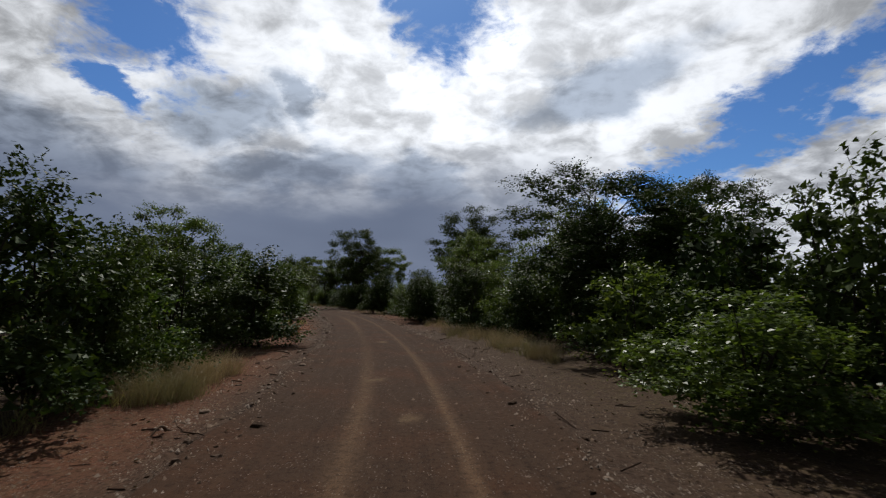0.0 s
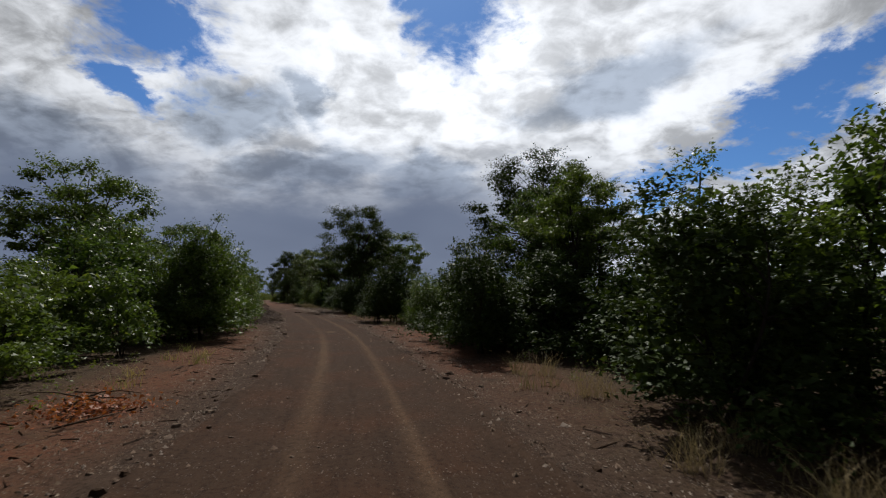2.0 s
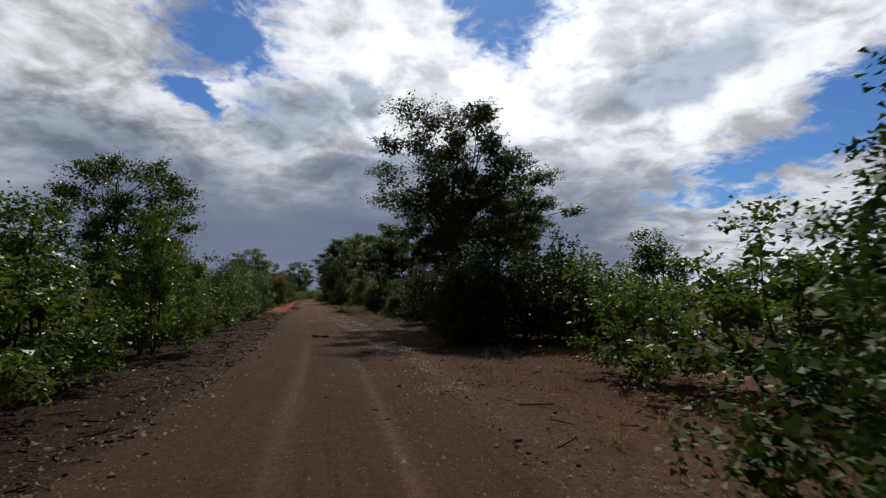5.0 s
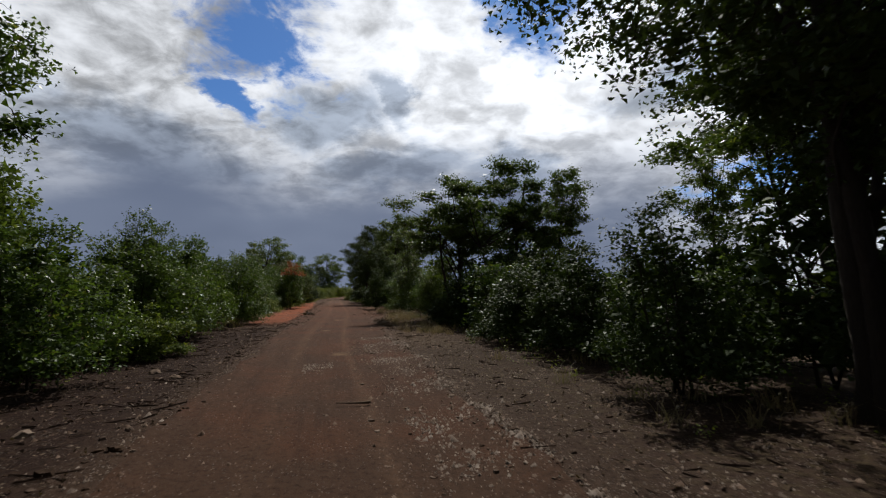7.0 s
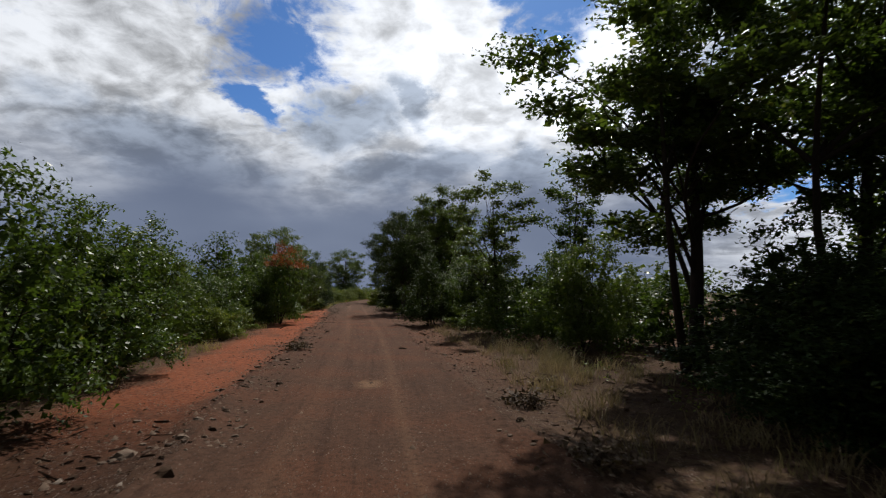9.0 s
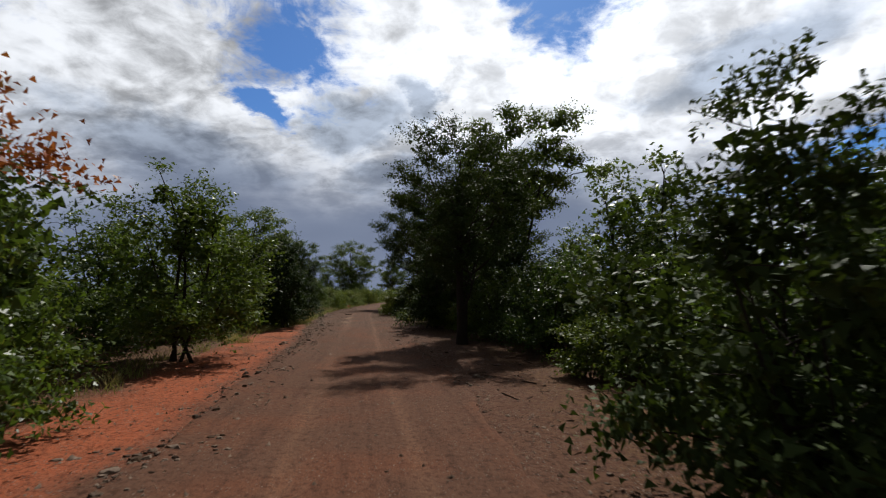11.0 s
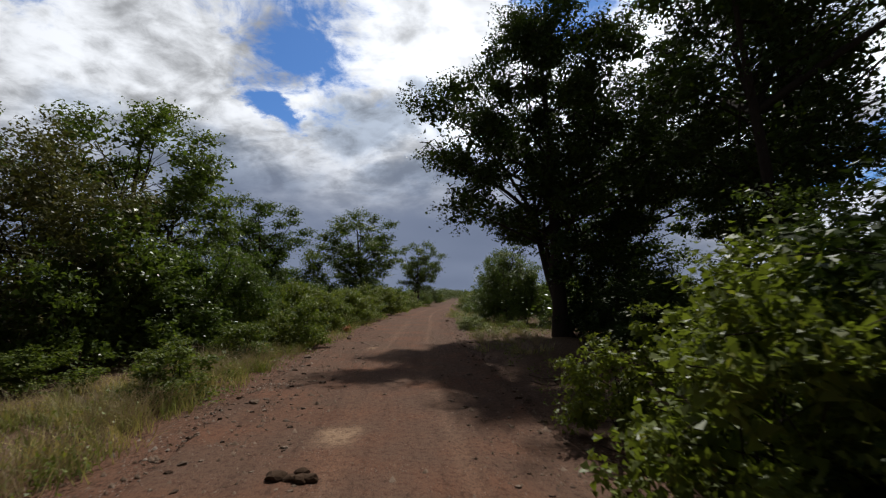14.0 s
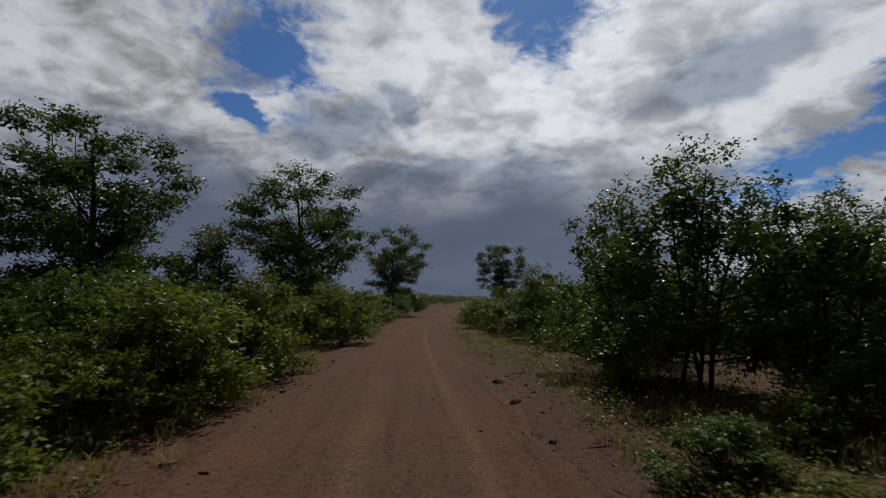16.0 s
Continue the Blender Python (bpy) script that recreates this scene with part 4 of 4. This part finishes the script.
plant('shrub', -74.6, 195.4, 3.0, 4.0)
plant('low', -54.4, 181.0, 0.8, 1.3)
plant('low', -52.0, 180.2, 0.7, 1.2)
plant('low', -56.2, 184.4, 0.8, 1.3)
plant('low', -53.4, 179.0, 0.6, 1.1)
plant('dark', -11.3, 72.6, 3.6, 2.8)
plant('dark', -12.0, 73.2, 3.0, 2.6)
plant('mid', -76.4, 179.1, 5.0, 4.6)
plant('mid', -77.8, 183.9, 4.8, 4.6)
plant('shrub', -78.2, 189.0, 3.8, 4.6)
plant('mid', -77.1, 194.4, 4.6, 5.0)
plant('shrub', -76.2, 200.8, 3.4, 4.6)
plant('mid', -77.0, 208.8, 4.2, 5.0)
plant('shrub', -77.4, 217.0, 3.4, 5.0)
plant('mid', -34.1, 153.7, 7.0, 6.0)
plant('dark', -33.5, 159.0, 5.0, 5.4)
plant('dark', -35.6, 149.2, 4.6, 4.8)
plant('mid', -58.4, 145.6, 5.6, 5.0)
plant('dark', -12.0, 76.4, 3.5, 4.0)
plant('dark', -9.6, 72.6, 3.6, 4.0)
plant('grand', 9.4, 18.4, 6.6, 5.6)
plant('shrub', -40.6, 112.6, 2.6, 3.2)
plant('low', -39.0, 111.2, 1.4, 2.4)
plant('low', -41.2, 115.4, 1.3, 2.2)
plant('shrub', -42.6, 119.2, 2.6, 2.8)

# hedge of bushes that closes both sides, and the bush behind it
for side in (-1, 1):
    s = 4.0
    while s < (262 if side < 0 else 226):
        s += pick.uniform(1.35, 2.4)
        u = side * (pick.uniform(6.2, 8.6) if s < 215 else pick.uniform(5.0, 8.0))
        x, y = place(s, u)
        if side > 0 and (68 < s < 78 or 80 < s < 96 or 181 < s < 192):
            continue
        if any((x - a) ** 2 + (y - b) ** 2 < (0.38 * c + 0.75) ** 2 for a, b, c in STANDS):
            continue
        hgt = pick.uniform(2.4, 3.7) if not 160 < s < 215 else pick.uniform(1.6, 2.8)
        kind = "hedge" if s < 150 or abs(u) > 6.8 else pick.choice(("hedge", "low"))
        if kind == "low":
            hgt = min(hgt, 2.0)
        plant(kind, x, y, hgt, hgt * pick.uniform(1.1, 1.4))

def thicket(name, label, spots, rng):
    """Bushes beyond counting, standing back from the road, as one mesh of leaves and stems."""
    pieces = []
    for x, y, hgt, wid, n in spots:
        k = 14
        up = rng.random(k) ** 0.8
        turn, rad = rng.uniform(0, 6.283, k), 0.4 * wid * np.sqrt(rng.random(k)) * np.sqrt(1.02 - up * up)
        c = np.stack([np.cos(turn) * rad, np.sin(turn) * rad, (0.12 + 0.74 * up) * hgt], -1)
        size = rng.uniform(0.6, 1.2, (k, 1))
        q = rng.integers(0, k, n)
        d = rng.normal(size=(n, 3))
        d /= np.linalg.norm(d, axis=1)[:, None]
        d = d * rng.uniform(0.55, 1.05, (n, 1)) + rng.normal(size=(n, 3)) * 0.08
        p = c[q] + d * size[q] * [0.17 * wid, 0.17 * wid, 0.16 * hgt]
        p = p[p[:, 2] > 0.03] + [x, y, 0]
        pieces.append(leaves(rng, p, 0.26 if n > 500 else 0.34 if n > 300 else 0.66))
        for i in range(3):
            tv, tf = tube(bend(rng, np.array([x, y, -0.2]), c[i] + [x, y, 0], 3, 0.1), np.linspace(0.05, 0.015, 3), 3)
            pieces.append((tv, np.concatenate([tf[:, :3], tf[:, [0, 2, 3]]])))
    v, f = joined(pieces)
    tagged(new(name, mesh_of(name, v, f, M_LEAF)), label, "thicket", kind="stuff")


near, beyond = [], []
for side in (-1, 1):
    s = -20.0
    while s < 420:
        s += pick.uniform(1.0, 1.9) if s < 240 else pick.uniform(2.5, 5)
        u = side * (8.2 + 13 * pick.random() ** 1.4)
        x, y = place(s, u)
        if any((x - a) ** 2 + (y - b) ** 2 < (0.3 * c + 0.5) ** 2 for a, b, c in STANDS):
            continue
        near.append((x, y, pick.uniform(2.3, 3.8), pick.uniform(3.2, 5.0), 600 if abs(u) < 13 else 380))
    s = -20.0
    while s < 700:
        s += pick.uniform(0.8, 1.7)
        x, y = place(s, side * (17 + 110 * pick.random() ** 1.5))
        beyond.append((x, y, pick.uniform(2.4, 4.4), pick.uniform(4, 7), 85))
thicket("bush_thicket", "green bushes standing behind the roadside hedge", near, np.random.default_rng(31))
thicket("distant_bushes", "low green bushveld in the distance", beyond, np.random.default_rng(32))
for kind, stock in STOCK.items():        # stock that found no place
    for n, ob in enumerate(stock):
        if (kind, n) not in used:
            for o in (*ob.children_recursive, ob):
                bpy.data.objects.remove(o)


# ---------------------------------------------------------------- grass, gravel, litter
def blades(rng, spots, height, spread, per, width):
    n = len(spots) * per
    base = np.repeat(spots, per, 0) + np.concatenate([rng.normal(size=(n, 2)) * spread, np.zeros((n, 1))], 1)
    lean = rng.normal(size=(n, 3)) * 0.35
    lean[:, 2] = 1
    hh = height * rng.uniform(0.4, 1.15, (n, 1))
    side = np.stack([rng.normal(size=n), rng.normal(size=n), np.zeros(n)], -1)
    side = side / np.linalg.norm(side, axis=1)[:, None] * width
    midp, tip = base + lean * hh * 0.55, base + lean * hh + np.concatenate([lean[:, :2] * hh * 0.6, -0.1 * hh], 1)
    v = np.stack([base - side, base + side, midp + side * 0.7, tip, midp - side * 0.7], 1).reshape(-1, 3)
    i = np.arange(n)[:, None] * 5
    f = np.concatenate([i + [0, 1, 2, 4], i + [4, 2, 3, 3]], 0)
    return v, f


def tri_mesh(name, v, f, mat):
    """Quads of which the last corner may repeat."""
    me = bpy.data.meshes.new(name)
    me.from_pydata(v.tolist(), [], [tuple(q) if q[2] != q[3] else tuple(q[:3]) for q in f.tolist()])
    me.update()
    me.materials.append(mat)
    return me


def scatter(rng, n, s0, s1, u0, u1):
    s, u = rng.uniform(s0, s1, n), rng.uniform(u0, u1, n)
    x, y = place(s, u)
    return np.stack([x, y, level(s, u) - 0.01], -1)


def banks(rng, n, s0, s1, u0, u1):
    """Like scatter(), but drawn together in uneven patches."""
    s, u = rng.uniform(s0, s1, 4 * n), rng.uniform(u0, u1, 4 * n)
    w = np.sin(s * 1.3 + 2.1 * u) * np.sin(u * 2.9 - 0.6 * s + 1) + 0.6 * np.sin(s * 3.1 - u * 1.7) + 0.8 * rng.normal(size=4 * n)
    best = np.argsort(-w)[:n]
    x, y = place(s[best], u[best])
    return np.stack([x, y, level(s[best], u[best]) - 0.01], -1)


rng = np.random.default_rng(77)
for name, label, mat, areas, hgt, per, wid in (
    ("dry_grass", "tufts of long straw-coloured dry grass on the verges", M_GRASS_DRY,
     ((8, 16, 34, 3.0, 4.4), (40, 98, 112, 3.0, 5.0), (30, 76, 96, 4.5, 8), (60, 98, 124, 3.2, 6.5), (40, 156, 178, -5.2, -3.2), (30, 178, 192, 2.6, 5.5), (24, 50, 76, 3.2, 6)), 0.42, 34, 0.006),
    ("long_dry_grass", "long straw-coloured dry grass bending over the verge", M_GRASS_DRY,
     ((30, 13, 23, 4.0, 5.4), (9, 23, 32, 3.6, 4.8), (14, 8, 15, -6.4, -4.4), (34, 10.2, 14, -5.1, -3.9), (90, 153, 176, -5.6, -3.5), (12, 108, 116, 4, 6)), 0.7, 76, 0.0038),
    ("green_grass", "green and yellowish grass along the road edge", M_GRASS_GREEN,
     ((460, 152, 182, -6.2, -3.2), (110, 153, 172, -5.4, -3.3), (50, 142, 153, -6.0, -4.4), (30, 118, 150, -6.5, -4.8), (40, 156, 200, 2.5, 5.0), (90, 180, 240, -4.4, -2.6), (70, 200, 250, 2.2, 4.5), (20, 0, 60, -6, -4), (20, 100, 116, -6.5, -5.0)), 0.38, 30, 0.007)):
    spots = np.concatenate([scatter(rng, *a) for a in areas])
    v, f = blades(rng, spots, hgt, 0.13, per, wid)
    tagged(new(name, tri_mesh(name, v, f, mat)), label, "grass", kind="stuff")


spots = np.concatenate([scatter(rng, 900, 0, 215, -12, -5.0), scatter(rng, 900, 0, 215, 4.8, 13), scatter(rng, 420, 150, 240, -4.8, -2.9), scatter(rng, 200, 156, 230, 2.5, 4.6), scatter(rng, 420, 183, 206, 2.6, 9), scatter(rng, 260, 150, 163, 2.7, 7.5)])
tall_w = rng.uniform(0.15, 0.5, len(spots))
q = np.repeat(np.arange(len(spots)), 34)
cl = np.clip(rng.normal(size=(len(q), 3)), -1.8, 1.8) * np.stack([tall_w[q] * 0.4] * 3, -1)
cl[:, 2] = np.abs(cl[:, 2]) * 1.5 + 0.02
v, f = leaves(rng, spots[q] + cl, 0.058, 0.0, 0.8)
tagged(new("undergrowth", mesh_of("undergrowth", v, f, M_LEAF_FRESH)), "low green weeds and seedlings under the bushes", "weeds", kind="stuff")


def pebble(rng, n, r):
    """Uneven little stones: squashed octahedra with cut corners."""
    th = np.arange(5) * 2 * np.pi / 5
    ring = np.stack([np.cos(th), np.sin(th), np.zeros(5)], -1)
    unit = np.concatenate([ring * [1, 1, 1] + [0, 0, 0.0], ring * 0.62 + [0, 0, 0.55], [[0, 0, 0.62]]])
    v = unit[None] * rng.uniform(0.7, 1.25, (n, 11, 1)) * (r[:, None, None] * rng.uniform(0.6, 1.2, (n, 1, 3)) * [1, 1, 0.8])
    f = [(i, (i + 1) % 5, 5 + (i + 1) % 5, 5 + i) for i in range(5)] + [(5 + i, 5 + (i + 1) % 5, 10, 10) for i in range(5)]
    return v, np.array(f)


def gravel(name, label, mat, spots, radii):
    v, f = pebble(rng, len(spots), radii)
    v = (v + spots[:, None]).reshape(-1, 3)
    f = (f[None] + (np.arange(len(spots)) * 11)[:, None, None]).reshape(-1, 4)
    tagged(new(name, tri_mesh(name, v, f, mat)), label, "gravel", kind="stuff")


def grit(name, label, mat, spots, radii):
    """Small sharp chips: four-sided points, half sunk in the soil."""
    n, rad = len(spots), radii[:, None]
    th = rng.uniform(0, 6.28, (n, 1)) + np.arange(4) * 1.5708
    ring = np.stack([np.cos(th) * rad * rng.uniform(0.7, 1.3, (n, 4)), np.sin(th) * rad * rng.uniform(0.7, 1.3, (n, 4)), np.zeros((n, 4))], -1)
    apex = np.concatenate([rng.normal(size=(n, 2)) * rad * 0.3, rad * rng.uniform(0.6, 1.1, (n, 1)) + 0.008], 1)[:, None]
    v = (np.concatenate([ring, apex], 1) + spots[:, None]).reshape(-1, 3)
    f = (np.array([[0, 1, 4], [1, 2, 4], [2, 3, 4], [3, 0, 4]])[None] + (np.arange(n) * 5)[:, None, None]).reshape(-1, 3)
    tagged(new(name, mesh_of(name, v, f, mat)), label, "gravel", kind="stuff")


spots = np.concatenate([scatter(rng, 1300, 2, 200, -3.6, -1.9), scatter(rng, 1300, 2, 200, 1.7, 3.8), scatter(rng, 300, 0, 200, -1.9, 1.9), scatter(rng, 120, 66, 110, -6, -2.4), scatter(rng, 500, 68, 98, 2, 7), scatter(rng, 1500, 138, 184, -2.9, -0.95), scatter(rng, 900, 138, 184, 1.0, 2.4), scatter(rng, 500, 60, 96, 0.6, 2.6), banks(rng, 2600, 104, 154, -3.0, -1.6), banks(rng, 700, 20, 60, -3.6, -2.2), banks(rng, 700, 30, 60, 1.8, 3.4), banks(rng, 600, 104, 150, 1.7, 2.8)])
gravel("gravel", "loose grey-brown gravel lying along the graded edges", M_STONE, spots, rng.gamma(2.2, 0.0105, len(spots)) + 0.006)
spots = np.concatenate([banks(rng, 2600, 64, 84, 1.5, 2.6), banks(rng, 3600, 80, 97, 1.1, 2.6), banks(rng, 220, 88.3, 90.3, -0.6, 0.1), banks(rng, 1500, 80, 98, 2.4, 6.5), banks(rng, 900, 60, 104, -3.6, -2.2), banks(rng, 1000, 146, 178, -3.3, -1.9), banks(rng, 2600, 2, 56, -3.7, -2.2), banks(rng, 2600, 4, 60, 1.9, 3.6)])
grit("pale_gravel", "patches of pale grey-brown pebbles on the graded surface", M_PEBBLE, spots, rng.gamma(2.2, 0.0058, len(spots)) + 0.007)
spots = np.concatenate([scatter(rng, 4400, 1, 195, -3.9, -1.8), scatter(rng, 4400, 1, 195, 1.6, 4.0), scatter(rng, 3000, 1, 195, -1.8, 1.7), scatter(rng, 3000, 56, 106, -6.5, -2.4), scatter(rng, 2600, 66, 100, 2.2, 7), scatter(rng, 2200, 0, 56, -5.5, -2.2), scatter(rng, 2600, 14, 66, 1.9, 5.5), scatter(rng, 4500, 138, 184, -2.9, -0.9), scatter(rng, 2500, 138, 184, 0.95, 2.4), scatter(rng, 2000, 60, 96, 0.5, 2.6)])
grit("fine_gravel", "fine gravel chips strewn over road and verge", M_STONE, spots, rng.gamma(2.0, 0.007, len(spots)) + 0.006)
spots = np.concatenate([scatter(rng, 900, 2, 200, -2.9, -2.0), scatter(rng, 700, 2, 200, 1.8, 2.7), scatter(rng, 2200, 56, 104, -6.5, -2.4), scatter(rng, 700, 84, 126, 2.4, 6.5), banks(rng, 260, 104, 152, -2.8, -1.8)])
gravel("soil_clods", "dark brown clods of soil along the road ridges", M_CLOD, spots, rng.gamma(2.0, 0.013, len(spots)) + 0.01)
spots = np.concatenate([scatter(rng, 12000, 0, 200, -7.5, -2.4), scatter(rng, 12000, 0, 200, 2.1, 8.0), scatter(rng, 5000, 60, 104, -7, -2.2), scatter(rng, 12000, 62, 126, 2.1, 8)])
v, f = leaves(rng, spots + [0, 0, 0.012], 0.055, 0.0, 2.0)
tagged(new("leaf_litter", mesh_of("leaf_litter", v, f, M_LITTER)), "scattered dry brown fallen leaves on the verge", "leaf litter", kind="stuff")


def chips(rng, spots, length):
    """Little broken sticks, three-sided, lying at the given places."""
    n = len(spots)
    a, tilt = rng.uniform(0, 6.283, n), rng.normal(size=n) * 0.16
    d = np.stack([np.cos(a), np.sin(a), tilt], -1)
    side, lift = np.stack([-np.sin(a), np.cos(a), np.zeros(n)], -1), np.array([0, 0, 1.0])
    l = (length * rng.gamma(2.2, 0.5, n))[:, None]
    w = rng.uniform(0.005, 0.014, n)[:, None]
    low = spots + [0, 0, 0.012]
    ends = [low - d * l / 2, low + d * l / 2]
    v = np.stack([e + o for e in ends for o in (side * w, -side * w, lift * w * 1.7)], 1).reshape(-1, 3)
    f = np.array([[0, 1, 4, 3], [1, 2, 5, 4], [2, 0, 3, 5], [0, 2, 1, 1], [3, 4, 5, 5]])
    return v, (f[None] + (np.arange(n) * 6)[:, None, None]).reshape(-1, 4)


spots = np.concatenate([banks(rng, 2600, 58, 106, -7, -2.5), scatter(rng, 700, 0, 60, -7, -2.6), banks(rng, 900, 60, 126, 2.4, 8), scatter(rng, 500, 0, 60, 2.4, 8), scatter(rng, 400, 126, 200, 2.4, 8)])
v, f = chips(rng, spots, 0.17)
tagged(new("twig_litter", tri_mesh("twig_litter", v, f, M_CHIP)), "dark broken twigs and bark chips strewn on the verge", "twigs", kind="stuff")


# ---------------------------------------------------------------- single things on the ground
def lump_mesh(name, radius, mat, flat, seed):
    bm = bmesh.new()
    for v in bmesh.ops.create_icosphere(bm, subdivisions=2, radius=radius)["verts"]:
        v.co *= 1 + 0.4 * noise.noise(v.co * (2.2 / radius) + Vector((seed, seed * 0.7, 0))) + 0.12 * noise.noise(v.co * (7 / radius))
        v.co.z = max(v.co.z * flat, -0.25 * radius) + radius * flat * 0.45
    me = bpy.data.meshes.new(name)
    bm.to_mesh(me)
    bm.free()
    me.materials.append(mat)
    return me


def lump(name, s, u, radius, mat, label, category, flat=0.6, parts=1):
    """A rounded uneven lump lying on the ground, or a heap of several."""
    x, y = place(s, u)
    m = pose(x, y, float(level(s, u)) - 0.015, 0, 0, pick.uniform(0, 360))
    if parts == 1:
        ob = new(name, lump_mesh(name, radius, mat, flat, s + u))
    else:
        ob = new(name)
        for k in range(parts):
            piece = new("clod", lump_mesh("clod", radius * pick.uniform(0.55, 1.0), mat, flat, s + k))
            piece.parent = ob
            piece.matrix_basis = pose(pick.gauss(0, radius * 0.9), pick.gauss(0, radius * 0.9), 0, 0, 0, pick.uniform(0, 360))
    ob.matrix_basis = m
    return tagged(ob, label, category)


for s, u, r, n in ((76.7, -0.3, 0.15, 7), (70.9, 1.1, 0.10, 4), (166.5, -1.0, 0.13, 5), (182.2, -2.5, 0.12, 2), (156.6, 3.2, 0.11, 3), (115.0, 1.2, 0.09, 4), (116.4, -2.2, 0.13, 4), (166.0, 2.2, 0.1, 3)):
    lump("dung_pile", s, u, r, M_CLOD, "dark brown pile of elephant dung on the road", "dung", 0.6, n)
for s, u, r in ((162.2, -2.7, 0.15), (161.8, -3.4, 0.17), (162.0, -3.7, 0.12), (160.6, -2.9, 0.09), (164.4, -2.9, 0.11), (89.0, -3.9, 0.13), (47.7, 3.2, 0.13), (43.1, 2.6, 0.13), (44.0, 3.6, 0.09), (21.5, 2.9, 0.09), (22.8, 3.3, 0.07), (18.0, -2.9, 0.10), (14.6, -2.4, 0.11), (9.3, -3.2, 0.08),
                (33.0, -3.4, 0.09), (41.0, -3.3, 0.08), (52.0, 3.8, 0.1), (84.0, -3.9, 0.12), (88.2, -3.2, 0.09), (92.0, -4.2, 0.10), (79.0, -4.4, 0.11), (98.0, 3.4, 0.1), (104.0, 3.0, 0.08), (128.0, -2.6, 0.1),
                (134.0, 2.6, 0.1), (142.0, -2.9, 0.12), (154.0, -2.7, 0.1), (158.5, -2.6, 0.08), (157.5, 2.7, 0.1), (164.0, 2.9, 0.09), (170.0, -2.4, 0.09), (175.5, -2.6, 0.1), (186.0, 2.4, 0.08), (190.0, -2.7, 0.1)):
    lump("stone", s, u, r, M_STONE, "weathered brown stone lying on the road verge", "stone", 0.55)


def stick_heap(name, s, u, n, length, spread, label, category, leaf=None):
    root = new(name)
    g = np.random.default_rng(int(s * 10))
    for k in range(n):
        a = g.uniform(0, 2 * np.pi)
        d = np.array([math.cos(a), math.sin(a), g.uniform(-0.02, 0.22)]) * length * g.uniform(0.4, 1.0)
        o = np.array([g.normal() * spread, g.normal() * spread, 0.03 + g.random() * 0.06 * min(n, 5) / 5])
        v, f = tube(bend(g, o - d / 2 + [0, 0, abs(d[2]) / 2], o + d / 2 + [0, 0, abs(d[2]) / 2], 5, 0.08 * length), np.linspace(0.02, 0.006, 5) * (1.5 if n == 1 else 1), 5)
        part = new("stick", mesh_of("stick", v, f, M_TWIG, True))
        part.parent = root
    if leaf is not None:
        k = 120 + int(1500 * spread)
        p = np.stack([g.normal(size=k) * spread * 1.2, g.normal(size=k) * spread * 1.2, np.abs(g.normal(size=k)) * 0.12 + 0.02], -1)
        v, f = leaves(g, p, 0.085, 0.0, 1.0)
        part = new("withered_leaves", mesh_of("withered_leaves", v, f, leaf))
        part.parent = root
    x, y = place(s, u)
    root.matrix_basis = pose(x, y, float(level(s, u)))
    return tagged(root, label, category)


stick_heap("cut_branch_heap", 30.3, -4.2, 9, 1.5, 0.35, "heap of cut branches with withered rust-red leaves", "branches", M_LEAF_RED)
stick_heap("cut_branch_heap", 26.0, -4.6, 6, 1.1, 0.3, "heap of cut branches with withered rust-red leaves", "branches", M_LEAF_RED)
stick_heap("cut_branch_heap", 186.2, -3.2, 4, 0.4, 0.07, "small heap of cut twigs with withered rust-red leaves", "branches", M_LEAF_RED)
for s, u in ((114.9, -2.3), (106.8, 2.6), (103.8, 2.5)):
    stick_heap("twig_heap", s, u, 8, 0.5, 0.18, "small heap of dry broken twigs and withered leaves", "twigs", M_LITTER)
for s, u, n, l in ((15.5, 2.7, 2, 1.2), (24.0, 3.6, 4, 0.9), (96.0, 3.0, 4, 0.8), (109.0, 3.6, 5, 0.8), (120.5, 2.6, 4, 0.6), (90.0, 5.6, 6, 1.2), (172.0, 3.4, 4, 0.9), (185.0, 5.0, 6, 1.2)):
    stick_heap("twig_heap", s, u, n, l, 0.25, "small heap of dry broken twigs on the verge", "twigs")
for s, u, l in ((85.3, 0.4, 0.7), (17.5, -3.4, 1.0), (39.0, -3.6, 0.9), (81.5, -2.6, 0.8), (147.0, -3.4, 0.9), (8.0, -3.3, 0.8), (50.0, 3.2, 0.8), (124.0, -3.8, 1.0), (100.0, -2.8, 0.7), (74.0, -2.1, 0.6), (71.8, -2.4, 0.6), (73.0, -3.4, 0.8)):
    stick_heap("stick", s, u, 1, l, 0.02, "single dry grey-brown stick lying on the soil", "stick")
